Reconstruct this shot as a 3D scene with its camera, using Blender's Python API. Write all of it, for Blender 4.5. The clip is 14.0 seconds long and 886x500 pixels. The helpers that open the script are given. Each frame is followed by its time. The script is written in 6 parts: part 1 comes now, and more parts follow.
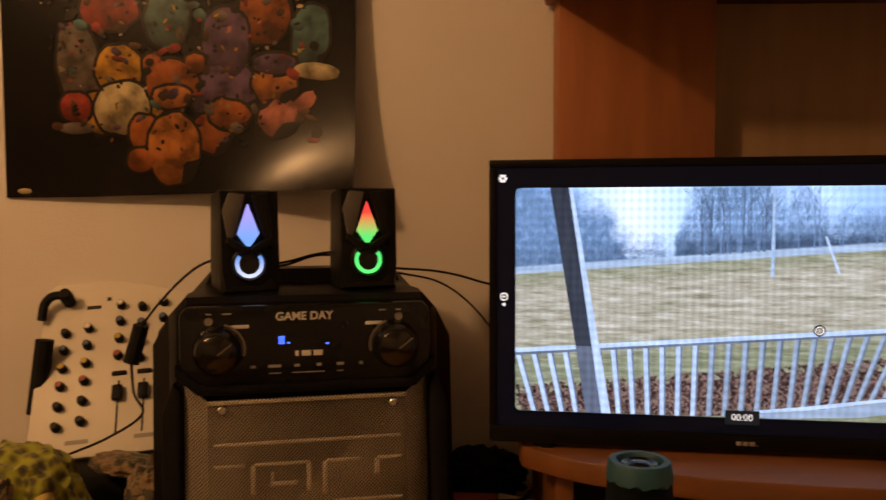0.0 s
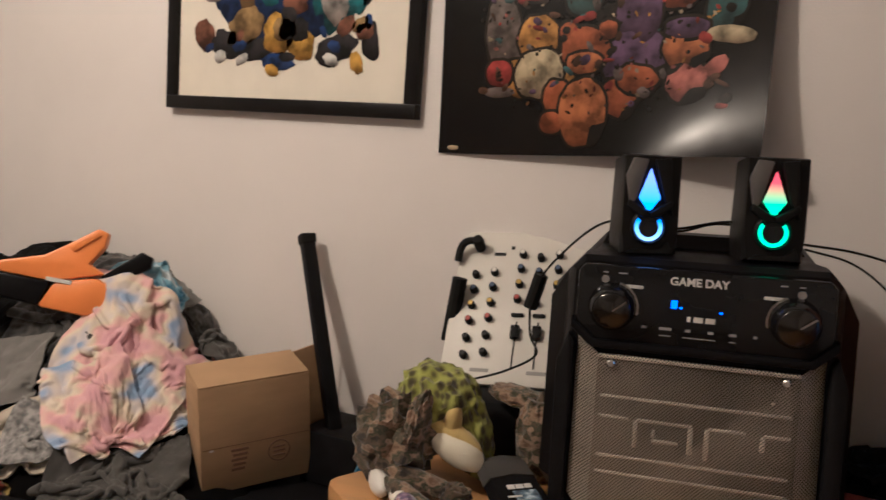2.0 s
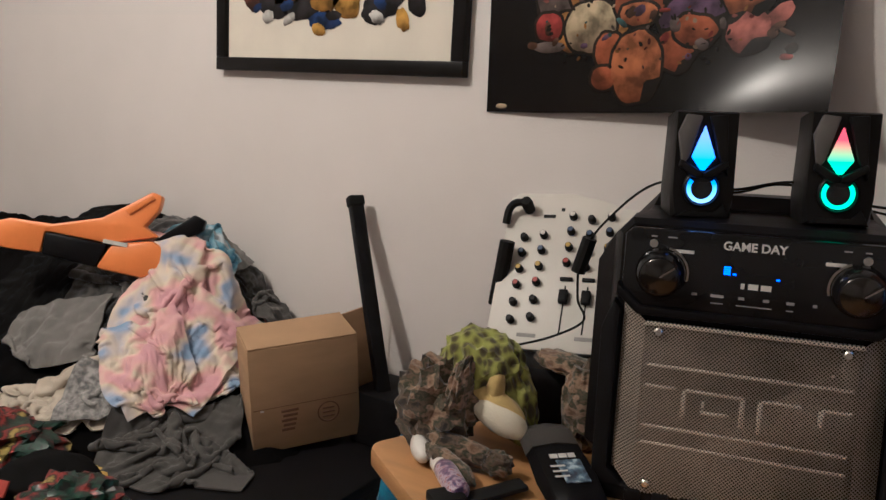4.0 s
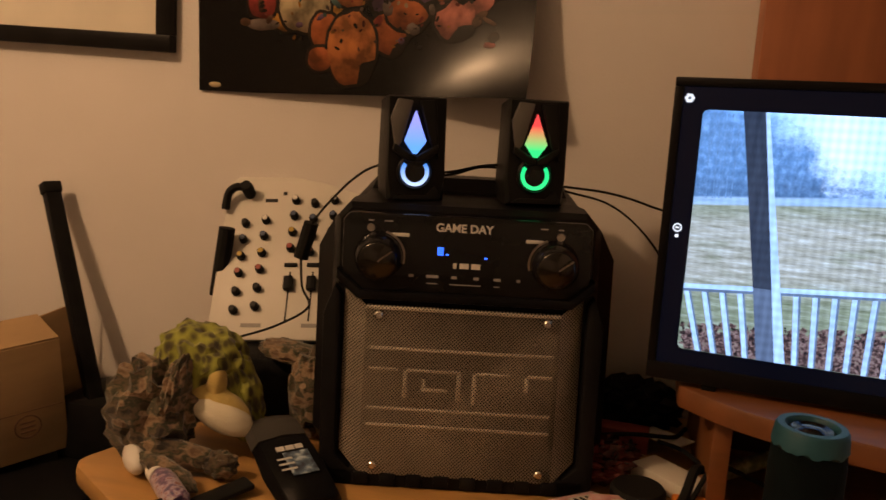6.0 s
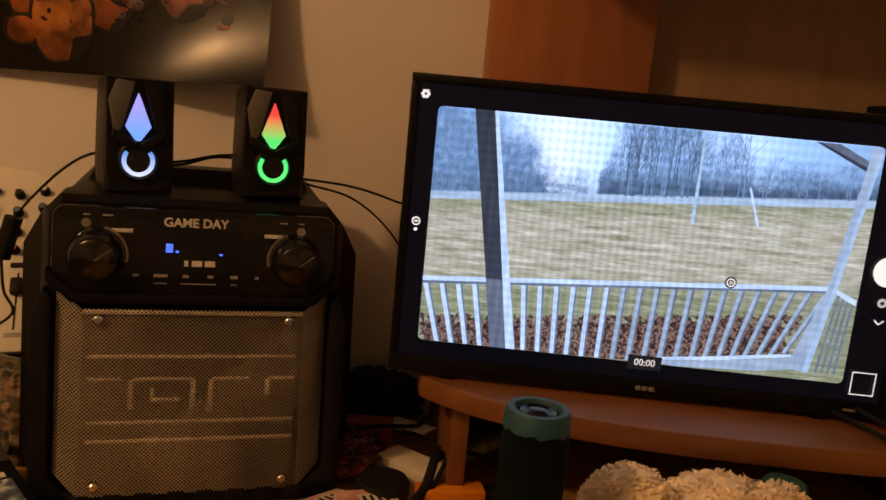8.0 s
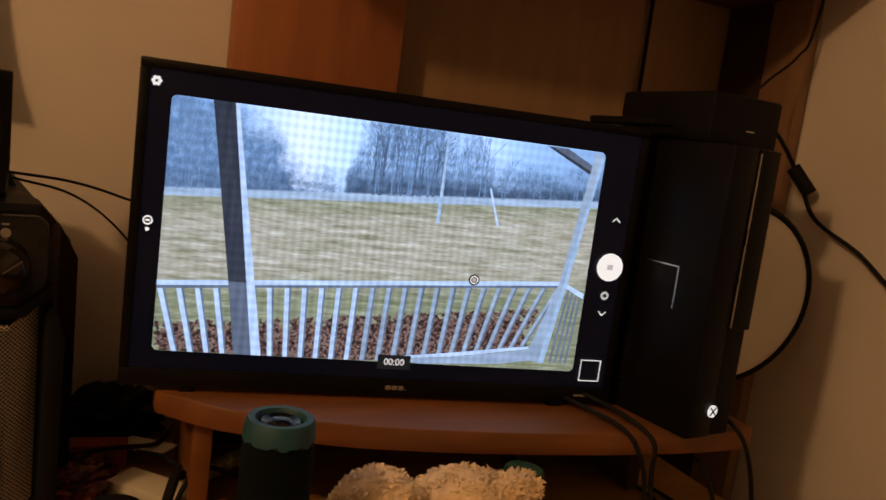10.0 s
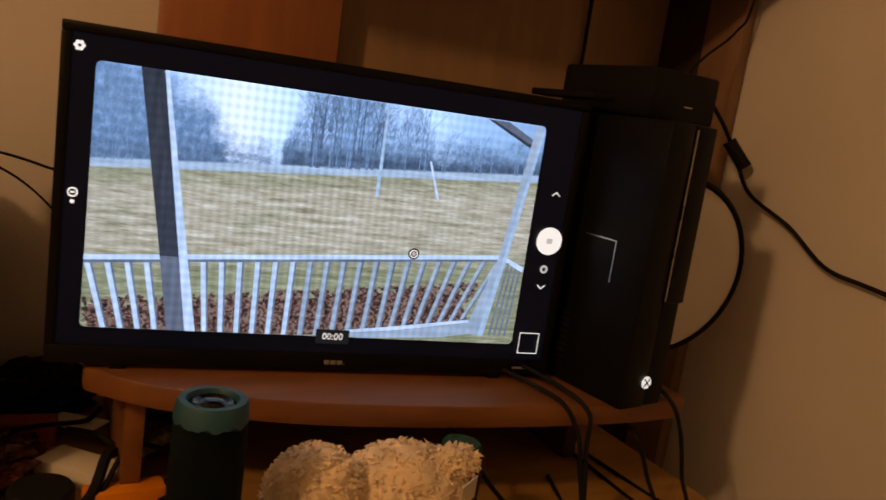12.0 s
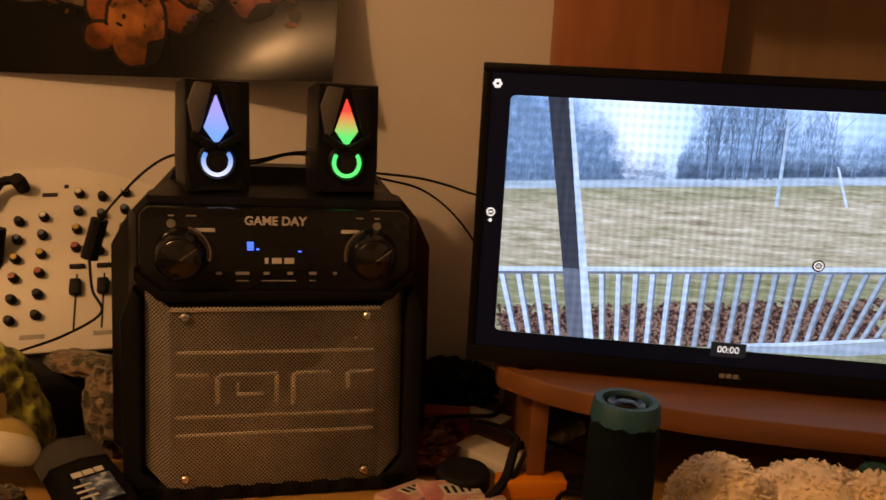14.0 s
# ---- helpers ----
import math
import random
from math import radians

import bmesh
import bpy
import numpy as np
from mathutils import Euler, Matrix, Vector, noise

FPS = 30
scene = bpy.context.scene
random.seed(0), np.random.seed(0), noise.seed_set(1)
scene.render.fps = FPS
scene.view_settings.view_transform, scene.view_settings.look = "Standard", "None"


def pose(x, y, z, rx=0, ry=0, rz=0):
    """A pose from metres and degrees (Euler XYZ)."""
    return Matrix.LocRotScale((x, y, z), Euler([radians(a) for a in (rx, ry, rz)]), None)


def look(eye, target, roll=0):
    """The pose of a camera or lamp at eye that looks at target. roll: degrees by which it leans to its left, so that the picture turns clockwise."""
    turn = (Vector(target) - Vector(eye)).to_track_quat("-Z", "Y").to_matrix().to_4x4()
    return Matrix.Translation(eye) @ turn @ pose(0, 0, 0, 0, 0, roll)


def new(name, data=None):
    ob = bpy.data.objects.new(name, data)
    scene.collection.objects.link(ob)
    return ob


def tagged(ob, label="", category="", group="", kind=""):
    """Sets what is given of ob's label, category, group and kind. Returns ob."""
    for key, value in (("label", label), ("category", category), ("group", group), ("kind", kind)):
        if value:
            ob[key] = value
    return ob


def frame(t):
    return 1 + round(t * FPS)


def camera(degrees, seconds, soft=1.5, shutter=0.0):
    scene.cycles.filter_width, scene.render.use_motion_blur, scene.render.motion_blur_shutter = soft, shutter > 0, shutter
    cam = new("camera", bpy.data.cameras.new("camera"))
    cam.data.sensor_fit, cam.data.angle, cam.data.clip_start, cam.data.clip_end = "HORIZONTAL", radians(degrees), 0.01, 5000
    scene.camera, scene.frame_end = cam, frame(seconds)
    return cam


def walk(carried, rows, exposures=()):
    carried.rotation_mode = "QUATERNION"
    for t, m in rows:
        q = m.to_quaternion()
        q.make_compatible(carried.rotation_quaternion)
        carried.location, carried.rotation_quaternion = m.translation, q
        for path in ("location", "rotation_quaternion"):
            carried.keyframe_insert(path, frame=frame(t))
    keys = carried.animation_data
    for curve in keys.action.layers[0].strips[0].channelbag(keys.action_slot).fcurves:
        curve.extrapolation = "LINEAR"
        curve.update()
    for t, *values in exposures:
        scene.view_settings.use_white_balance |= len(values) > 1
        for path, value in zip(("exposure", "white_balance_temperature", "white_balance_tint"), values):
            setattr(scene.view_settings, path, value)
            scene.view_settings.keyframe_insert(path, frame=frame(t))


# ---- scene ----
cam = camera(60.0, 14.0, 1.5, 0.25)
PATH = [
    (0, (-0.045, -0.893, 1.193), (-0.065, 1.104, 1.088), -0.2),
    (0.5, (-0.057, -0.901, 1.204), (-0.345, 1.073, 1.063), 0.4),
    (1, (-0.066, -0.91, 1.193), (-0.599, 1.013, 1.052), 1.5),
    (1.5, (-0.066, -0.918, 1.198), (-0.812, 0.927, 1.003), 1.7),
    (2, (-0.065, -0.929, 1.195), (-0.998, 0.826, 0.971), 2.7),
    (2.2, (-0.063, -0.93, 1.19), (-1.067, 0.782, 0.948), 3.2),
    (4.3, (-0.054, -0.884, 1.2), (-1.115, 0.775, 0.849), 1.8),
    (4.5, (-0.054, -0.881, 1.201), (-1.037, 0.825, 0.851), 1.9),
    (5, (-0.048, -0.871, 1.202), (-0.846, 0.93, 0.852), 2.1),
    (5.5, (-0.044, -0.865, 1.203), (-0.673, 1.001, 0.851), 2.5),
    (6, (-0.041, -0.859, 1.204), (-0.488, 1.056, 0.843), 3.0),
    (6.5, (-0.04, -0.847, 1.2), (-0.327, 1.1, 0.842), 3.6),
    (7, (-0.035, -0.861, 1.204), (-0.16, 1.104, 0.853), 4.2),
    (7.5, (-0.029, -0.836, 1.205), (0.01, 1.133, 0.856), 4.7),
    (8, (-0.034, -0.835, 1.204), (0.163, 1.127, 0.868), 5.4),
    (8.5, (-0.036, -0.831, 1.2), (0.292, 1.117, 0.884), 5.8),
    (9, (-0.028, -0.821, 1.202), (0.466, 1.092, 0.893), 6.5),
    (9.2, (-0.023, -0.818, 1.2), (0.532, 1.079, 0.9), 6.7),
    (11.3, (-0.003, -0.808, 1.207), (0.998, 0.9, 0.92), 8.5),
    (11.5, (0.0, -0.805, 1.215), (0.999, 0.898, 0.898), 8.8),
    (12, (-0.005, -0.808, 1.211), (0.918, 0.934, 0.874), 8.3),
    (12.5, (-0.026, -0.809, 1.208), (0.662, 1.034, 0.847), 6.6),
    (13, (-0.042, -0.814, 1.227), (0.36, 1.098, 0.8), 5.0),
    (13.5, (-0.052, -0.823, 1.225), (0.158, 1.12, 0.798), 3.8),
    (14, (-0.055, -0.831, 1.209), (-0.002, 1.131, 0.824), 3.1),
]
walk(
    cam,
    [(t, look(eye, target, roll)) for t, eye, target, roll in PATH],
    [(0.0, 0.0, 7600, 19), (0.5, 0.15, 6800, 16), (1.0, 0.25, 5500, 7), (1.5, 0.4, 4900, 6), (2.0, 0.8, 3900, 4), (4.3, 0.78, 3680, 2), (4.5, 0.78, 3680, 2), (5.0, 0.5, 4050, 5), (5.5, 0.4, 5000, 10), (6.0, 0.15, 5900, 14), (6.5, 0.1, 6700, 17), (7.5, 0.05, 7600, 19), (8.5, -0.15, 7200, 15), (9.0, -0.25, 7000, 14), (11.5, 0.05, 7800, 19), (12.5, -0.3, 7100, 14), (13.0, -0.3, 7000, 14), (14.0, 0.05, 7600, 19)],
)

# ---- light ----
world = bpy.data.worlds.new("world")
scene.world = world
world.use_nodes = True
world.node_tree.nodes["Background"].inputs[0].default_value = (0.9, 0.75, 0.6, 1)
world.node_tree.nodes["Background"].inputs[1].default_value = 0.003


def lamp(name, kind, m, power, colour, size):
    data = bpy.data.lights.new(name, kind)
    data.energy, data.color = power, colour
    if kind == "AREA":
        data.shape, data.size = "DISK", size
    else:
        data.shadow_soft_size = size
    ob = new(name, data)
    ob.matrix_world = m
    return ob


lamp("ceiling_bulb", "POINT", pose(-1.3, -1.05, 2.22), 40, (1.0, 0.565, 0.245), 0.06)


# ---- materials ----
def material(name, colour, rough=0.6, metal=0.0, vary=0.15, scale=12.0, bump=0.05, bump_scale=180.0, coat=0.0, sheen=0.0, stretch=(1, 1, 1), second=None):
    """A surface with two scales of variation and fine relief."""
    m = bpy.data.materials.new(name)
    m.use_nodes = True
    nt = m.node_tree
    b = nt.nodes["Principled BSDF"]
    co = nt.nodes.new("ShaderNodeTexCoord")
    mp = nt.nodes.new("ShaderNodeMapping")
    mp.inputs["Scale"].default_value = stretch
    nt.links.new(co.outputs["Object"], mp.inputs["Vector"])
    n1 = nt.nodes.new("ShaderNodeTexNoise")
    n1.inputs["Scale"].default_value, n1.inputs["Detail"].default_value = scale, 6
    n2 = nt.nodes.new("ShaderNodeTexNoise")
    n2.inputs["Scale"].default_value, n2.inputs["Detail"].default_value = bump_scale, 3
    for n in (n1, n2):
        nt.links.new(mp.outputs["Vector"], n.inputs["Vector"])
    ramp = nt.nodes.new("ShaderNodeValToRGB")
    c = Vector(colour)
    dark = second if second else tuple(c * (1 - vary))
    light = tuple(min(1.0, v) for v in c * (1 + vary))
    ramp.color_ramp.elements[0].position, ramp.color_ramp.elements[0].color = 0.35, (*dark, 1)
    ramp.color_ramp.elements[1].position, ramp.color_ramp.elements[1].color = 0.65, (*light, 1)
    nt.links.new(n1.outputs["Fac"], ramp.inputs["Fac"])
    nt.links.new(ramp.outputs["Color"], b.inputs["Base Color"])
    rr = nt.nodes.new("ShaderNodeMapRange")
    rr.inputs["To Min"].default_value, rr.inputs["To Max"].default_value = max(0.03, rough - 0.1), min(1, rough + 0.1)
    nt.links.new(n1.outputs["Fac"], rr.inputs["Value"])
    nt.links.new(rr.outputs["Result"], b.inputs["Roughness"])
    bp = nt.nodes.new("ShaderNodeBump")
    bp.inputs["Strength"].default_value, bp.inputs["Distance"].default_value = bump, 0.002
    nt.links.new(n2.outputs["Fac"], bp.inputs["Height"])
    nt.links.new(bp.outputs["Normal"], b.inputs["Normal"])
    b.inputs["Metallic"].default_value = metal
    b.inputs["Specular IOR Level"].default_value = 0.5 if metal or sum(colour) > 0.1 else 0.11
    b.inputs["Coat Weight"].default_value = coat
    b.inputs["Sheen Weight"].default_value = sheen
    return m


def glow(name, bottom, top, strength, low=0.0, high=1.0):
    """A lit surface whose colour runs from bottom to top of its own box."""
    m = bpy.data.materials.new(name)
    m.use_nodes = True
    nt = m.node_tree
    b = nt.nodes["Principled BSDF"]
    co = nt.nodes.new("ShaderNodeTexCoord")
    sp = nt.nodes.new("ShaderNodeSeparateXYZ")
    ramp = nt.nodes.new("ShaderNodeValToRGB")
    ramp.color_ramp.elements[0].position, ramp.color_ramp.elements[0].color = low, (*bottom, 1)
    ramp.color_ramp.elements[1].position, ramp.color_ramp.elements[1].color = high, (*top, 1)
    nt.links.new(co.outputs["Generated"], sp.inputs[0])
    nt.links.new(sp.outputs["Z"], ramp.inputs["Fac"])
    nt.links.new(ramp.outputs["Color"], b.inputs["Emission Color"])
    b.inputs["Emission Strength"].default_value = strength
    b.inputs["Base Color"].default_value = (0.004, 0.004, 0.005, 1)
    b.inputs["Roughness"].default_value = 0.25
    b.inputs["Specular IOR Level"].default_value = 0.15
    return m


def patches(name, colours, scale, rough=0.9, bump=0.3, bump_scale=260.0, stretch=(1, 1, 1), detail=4.0, sheen=0.3, cells=False):
    """Blotches of several colours in hard steps, as printed cloth has."""
    m = bpy.data.materials.new(name)
    m.use_nodes = True
    nt = m.node_tree
    b = nt.nodes["Principled BSDF"]
    co = nt.nodes.new("ShaderNodeTexCoord")
    mp = nt.nodes.new("ShaderNodeMapping")
    mp.inputs["Scale"].default_value = stretch
    nt.links.new(co.outputs["Object"], mp.inputs["Vector"])
    n1 = nt.nodes.new("ShaderNodeTexNoise")
    n1.inputs["Scale"].default_value, n1.inputs["Detail"].default_value = scale, detail
    nt.links.new(mp.outputs["Vector"], n1.inputs["Vector"])
    fac = n1.outputs["Fac"]
    if cells:
        v = nt.nodes.new("ShaderNodeTexVoronoi")
        v.inputs["Scale"].default_value = scale
        nt.links.new(mp.outputs["Vector"], v.inputs["Vector"])
        fac = v.outputs["Distance"]
    ramp = nt.nodes.new("ShaderNodeValToRGB")
    el = ramp.color_ramp.elements
    lo, hi = (0.15, 0.75) if cells else (0.36, 0.64)
    for i, c in enumerate(colours):
        p = lo + (hi - lo) * i / max(1, len(colours) - 1)
        e = el[i] if i < 2 else el.new(p)
        e.position, e.color = p, (*c, 1)
    nt.links.new(fac, ramp.inputs["Fac"])
    nt.links.new(ramp.outputs["Color"], b.inputs["Base Color"])
    b.inputs["Roughness"].default_value = rough
    b.inputs["Sheen Weight"].default_value = sheen
    n2 = nt.nodes.new("ShaderNodeTexNoise")
    n2.inputs["Scale"].default_value = bump_scale
    nt.links.new(co.outputs["Object"], n2.inputs["Vector"])
    bp = nt.nodes.new("ShaderNodeBump")
    bp.inputs["Strength"].default_value, bp.inputs["Distance"].default_value = bump, 0.002
    nt.links.new(n2.outputs["Fac"], bp.inputs["Height"])
    nt.links.new(bp.outputs["Normal"], b.inputs["Normal"])
    return m


def perforated(name, colour, pitch):
    """Sheet steel with a close grid of round holes."""
    m = material(name, colour, 0.5, 0.35, 0.1, 20)
    nt = m.node_tree
    b = nt.nodes["Principled BSDF"]
    co = nt.nodes.new("ShaderNodeTexCoord")
    sp = nt.nodes.new("ShaderNodeSeparateXYZ")
    nt.links.new(co.outputs["Object"], sp.inputs[0])

    def op(kind, a, c):
        n = nt.nodes.new("ShaderNodeMath")
        n.operation = kind
        for i, v in enumerate((a, c)):
            if isinstance(v, (int, float)):
                n.inputs[i].default_value = v
            else:
                nt.links.new(v, n.inputs[i])
        return n.outputs[0]

    k = math.pi / pitch
    up = op("MULTIPLY", sp.outputs["Z"], k)
    across = op("MULTIPLY", sp.outputs["X"], k)
    holes = op("MULTIPLY", op("SINE", op("ADD", up, across), 0), op("SINE", op("SUBTRACT", up, across), 0))
    solid = op("LESS_THAN", op("ABSOLUTE", holes, 0), 0.45)
    mix = nt.nodes.new("ShaderNodeMix")
    mix.data_type = "RGBA"
    nt.links.new(solid, mix.inputs["Factor"])
    old = b.inputs["Base Color"].links[0].from_socket
    mix.inputs[6].default_value = (0.022, 0.02, 0.017, 1)
    nt.links.new(old, mix.inputs[7])
    nt.links.new(mix.outputs[2], b.inputs["Base Color"])
    metal = op("MULTIPLY", solid, 0.35)
    nt.links.new(metal, b.inputs["Metallic"])
    return m


WALL = material("wall_paint", (0.72, 0.69, 0.67), 0.75, 0, 0.03, 3, 0.25, 220)
CEIL = material("ceiling_paint", (0.78, 0.77, 0.75), 0.9, 0, 0.03, 3, 0.3, 120)
CARPET = material("carpet", (0.16, 0.13, 0.10), 0.95, 0, 0.3, 30, 0.6, 500)
SHELFOAK = material("dark_oak_veneer", (0.19, 0.072, 0.022), 0.45, 0, 0.14, 6, 0.06, 90, stretch=(1, 7, 7))
BACKBOARD = material("tan_back_board", (0.35, 0.225, 0.135), 0.6, 0, 0.08, 5, 0.06, 120, stretch=(8, 8, 1))
OAK = material("oak_veneer", (0.43, 0.24, 0.072), 0.45, 0, 0.14, 6, 0.06, 90, stretch=(1, 7, 7))
CHERRY = material("cherry_board", (0.34, 0.12, 0.045), 0.5, 0, 0.12, 5, 0.06, 120, stretch=(8, 8, 1))
DARKBOARD = material("brown_board", (0.24, 0.14, 0.08), 0.6, 0, 0.12, 5, 0.06, 120, stretch=(8, 8, 1))
# board brown darkened so its colour carries the shade under the shelf
SHADEBROWN = material("shaded_brown_board", (0.05, 0.029, 0.018), 0.65, 0, 0.15, 5, 0.06, 120, stretch=(8, 8, 1))
BLACK = material("black_plastic", (0.008, 0.008, 0.009), 0.5, 0, 0.2, 30, 0.2, 600)
GLOSS = material("gloss_black_plastic", (0.008, 0.008, 0.009), 0.14, 0, 0.1, 10, 0.01, 100)
SATIN = material("satin_black_plastic", (0.006, 0.006, 0.007), 0.36, 0, 0.1, 30, 0.1, 900)
GLOSS.node_tree.nodes["Principled BSDF"].inputs["Specular IOR Level"].default_value = 0.3
RUBBER = material("black_rubber", (0.012, 0.012, 0.012), 0.65, 0, 0.2, 40, 0.1, 300)
CHROME = material("chrome", (0.75, 0.72, 0.66), 0.15, 1.0, 0.05, 40, 0.02, 200)
DARKCHROME = material("dark_chrome", (0.06, 0.056, 0.052), 0.2, 1.0, 0.1, 40, 0.02, 200)
STEEL = material("brushed_steel", (0.55, 0.53, 0.50), 0.3, 1.0, 0.1, 40, 0.05, 400)
MESH = perforated("perforated_steel", (0.64, 0.59, 0.50), 0.0042)
PRINT = material("white_print", (0.62, 0.61, 0.58), 0.6, 0, 0.05, 60, 0.0)
GREYPRINT = material("grey_print", (0.30, 0.29, 0.28), 0.6, 0, 0.05, 60, 0.0)
CARD = material("cardboard", (0.40, 0.265, 0.128), 0.85, 0, 0.08, 9, 0.15, 300, stretch=(1, 1, 4))
CARDPRINT = material("brown_ink", (0.17, 0.09, 0.05), 0.85, 0, 0.1, 50, 0.1, 300)
WHITEPLASTIC = material("white_plastic", (0.72, 0.70, 0.66), 0.4, 0, 0.05, 10, 0.05, 300)
PAPER = material("paper", (0.70, 0.67, 0.60), 0.8, 0, 0.05, 12, 0.1, 200)
TEAL = material("teal_rubber", (0.010, 0.072, 0.11), 0.55, 0, 0.12, 25, 0.15, 300)
DARKTEAL = material("dark_teal_fabric", (0.003, 0.007, 0.009), 0.9, 0, 0.25, 60, 0.7, 900)
ORANGE = material("orange_plastic", (0.80, 0.26, 0.022), 0.4, 0, 0.06, 15, 0.05, 200)


# ---- mesh helpers ----
def link(name, bm, mat, parent=None, label="", smooth=30):
    bmesh.ops.recalc_face_normals(bm, faces=bm.faces)
    me = bpy.data.meshes.new(name)
    bm.to_mesh(me)
    bm.free()
    me.materials.append(mat)
    if smooth:
        for p in me.polygons:
            p.use_smooth = True
        me.set_sharp_from_angle(angle=radians(smooth))
    ob = new(name, me)
    if parent:
        ob.parent = parent
    if label:
        ob["label"] = label
    return ob


def part(name, bm, mat, parent, label="", smooth=30):
    return link(name, bm, mat, parent, label, smooth)


def thing(name, m, label, category, group=""):
    ob = new(name)
    ob.empty_display_size = 0.02
    ob.matrix_world = m
    return tagged(ob, label, category, group)


def solid(name, bm, mat, m, label, category, group="", kind="", smooth=30):
    ob = link(name, bm, mat, None, "", smooth)
    ob.matrix_world = m
    return tagged(ob, label, category, group, kind)


def box(x0, x1, y0, y1, z0, z1, r=0.0, seg=2):
    bm = bmesh.new()
    bmesh.ops.create_cube(bm, size=1)
    for v in bm.verts:
        v.co = Vector((x0 + (v.co.x + 0.5) * (x1 - x0), y0 + (v.co.y + 0.5) * (y1 - y0), z0 + (v.co.z + 0.5) * (z1 - z0)))
    if r:
        bmesh.ops.bevel(bm, geom=bm.edges[:], offset=r, segments=seg, profile=0.5, affect="EDGES")
    return bm


def prism(points, y0, y1, r=0.0, axis="y", seg=2):
    """A flat outline pushed to a thickness. Points are (x, z), or (x, y) for axis z."""
    bm = bmesh.new()
    put = (lambda p, d: (p[0], d, p[1])) if axis == "y" else (lambda p, d: (p[0], p[1], d)) if axis == "z" else (lambda p, d: (d, p[0], p[1]))
    a = [bm.verts.new(put(p, y0)) for p in points]
    b = [bm.verts.new(put(p, y1)) for p in points]
    bm.faces.new(a)
    bm.faces.new(b)
    n = len(points)
    for i in range(n):
        bm.faces.new((a[i], a[(i + 1) % n], b[(i + 1) % n], b[i]))
    bmesh.ops.recalc_face_normals(bm, faces=bm.faces)
    if r:
        bmesh.ops.bevel(bm, geom=[e for e in bm.edges if e.calc_face_angle(0) > 0.5], offset=r, segments=seg, profile=0.5, affect="EDGES")
    return bm


def loft(rings, close=True):
    bm = bmesh.new()
    vs = [[bm.verts.new(p) for p in ring] for ring in rings]
    n = len(vs[0])
    for a, b in zip(vs, vs[1:]):
        for i in range(n):
            bm.faces.new((a[i], a[(i + 1) % n], b[(i + 1) % n], b[i]))
    if close:
        bm.faces.new(vs[0])
        bm.faces.new(vs[-1])
    return bm


def lathe(profile, n=24, axis="z"):
    """Turns (radius, height) pairs about an axis."""
    rings = []
    for r, h in profile:
        ring = []
        for i in range(n):
            a = 2 * math.pi * i / n
            c, s = max(r, 1e-5) * math.cos(a), max(r, 1e-5) * math.sin(a)
            ring.append((c, s, h) if axis == "z" else (c, h, s) if axis == "y" else (h, c, s))
        rings.append(ring)
    return loft(rings)


def ring_arc(r0, r1, a0, a1, y0, y1, n=24):
    """Part of a flat ring in the xz plane; degrees from +x towards +z."""
    pts = [(r1 * math.cos(radians(a0 + (a1 - a0) * i / n)), r1 * math.sin(radians(a0 + (a1 - a0) * i / n))) for i in range(n + 1)]
    pts += [(r0 * math.cos(radians(a1 - (a1 - a0) * i / n)), r0 * math.sin(radians(a1 - (a1 - a0) * i / n))) for i in range(n + 1)]
    bm = bmesh.new()
    m = n + 1
    f = [bm.verts.new((p[0], y0, p[1])) for p in pts]
    k = [bm.verts.new((p[0], y1, p[1])) for p in pts]
    for i in range(n):
        j = 2 * m - 1 - i
        bm.faces.new((f[i], f[i + 1], f[j - 1], f[j]))
        bm.faces.new((k[i], k[i + 1], k[j - 1], k[j]))
    for i in range(2 * m):
        bm.faces.new((f[i], f[(i + 1) % (2 * m)], k[(i + 1) % (2 * m)], k[i]))
    return bm


def spline(points, steps=8):
    """Points of a smooth line through the given ones."""
    p = [Vector(q) for q in points]
    p = [2 * p[0] - p[1], *p, 2 * p[-1] - p[-2]]
    out = []
    for i in range(1, len(p) - 2):
        for s in range(steps):
            t = s / steps
            a, b, c, d = p[i - 1 : i + 3]
            out.append(0.5 * ((2 * b) + (c - a) * t + (2 * a - 5 * b + 4 * c - d) * t**2 + (3 * b - a - 3 * c + d) * t**3))
    return out + [p[-2]]


def tube(points, r, n=8, steps=8):
    pts = spline(points, steps)
    rings, side = [], Vector((0, 0, 1))
    for i, q in enumerate(pts):
        d = (pts[min(i + 1, len(pts) - 1)] - pts[max(i - 1, 0)]).normalized()
        u = (side - d * side.dot(d))
        u = u.normalized() if u.length > 1e-4 else d.orthogonal().normalized()
        side, w = u, d.cross(u)
        rings.append([q + r * (math.cos(2 * math.pi * k / n) * u + math.sin(2 * math.pi * k / n) * w) for k in range(n)])
    return loft(rings)


def blob(rx, ry, rz, seed=0, amount=0.1, freq=3.0, level=4, flat=None):
    """A lumpy soft body."""
    bm = bmesh.new()
    bmesh.ops.create_icosphere(bm, subdivisions=level, radius=1)
    for v in bm.verts:
        d = v.co.normalized()
        k = 1 + amount * (noise.noise(d * freq + Vector((seed, 0, 0))) + 0.5 * noise.noise(d * freq * 2.3 + Vector((0, seed, 3))))
        v.co = Vector((d.x * rx * k, d.y * ry * k, d.z * rz * k))
        if flat is not None and v.co.z < flat:
            v.co.z = flat
    return bm


def moved(bm, m):
    bmesh.ops.transform(bm, matrix=m, verts=bm.verts)
    return bm


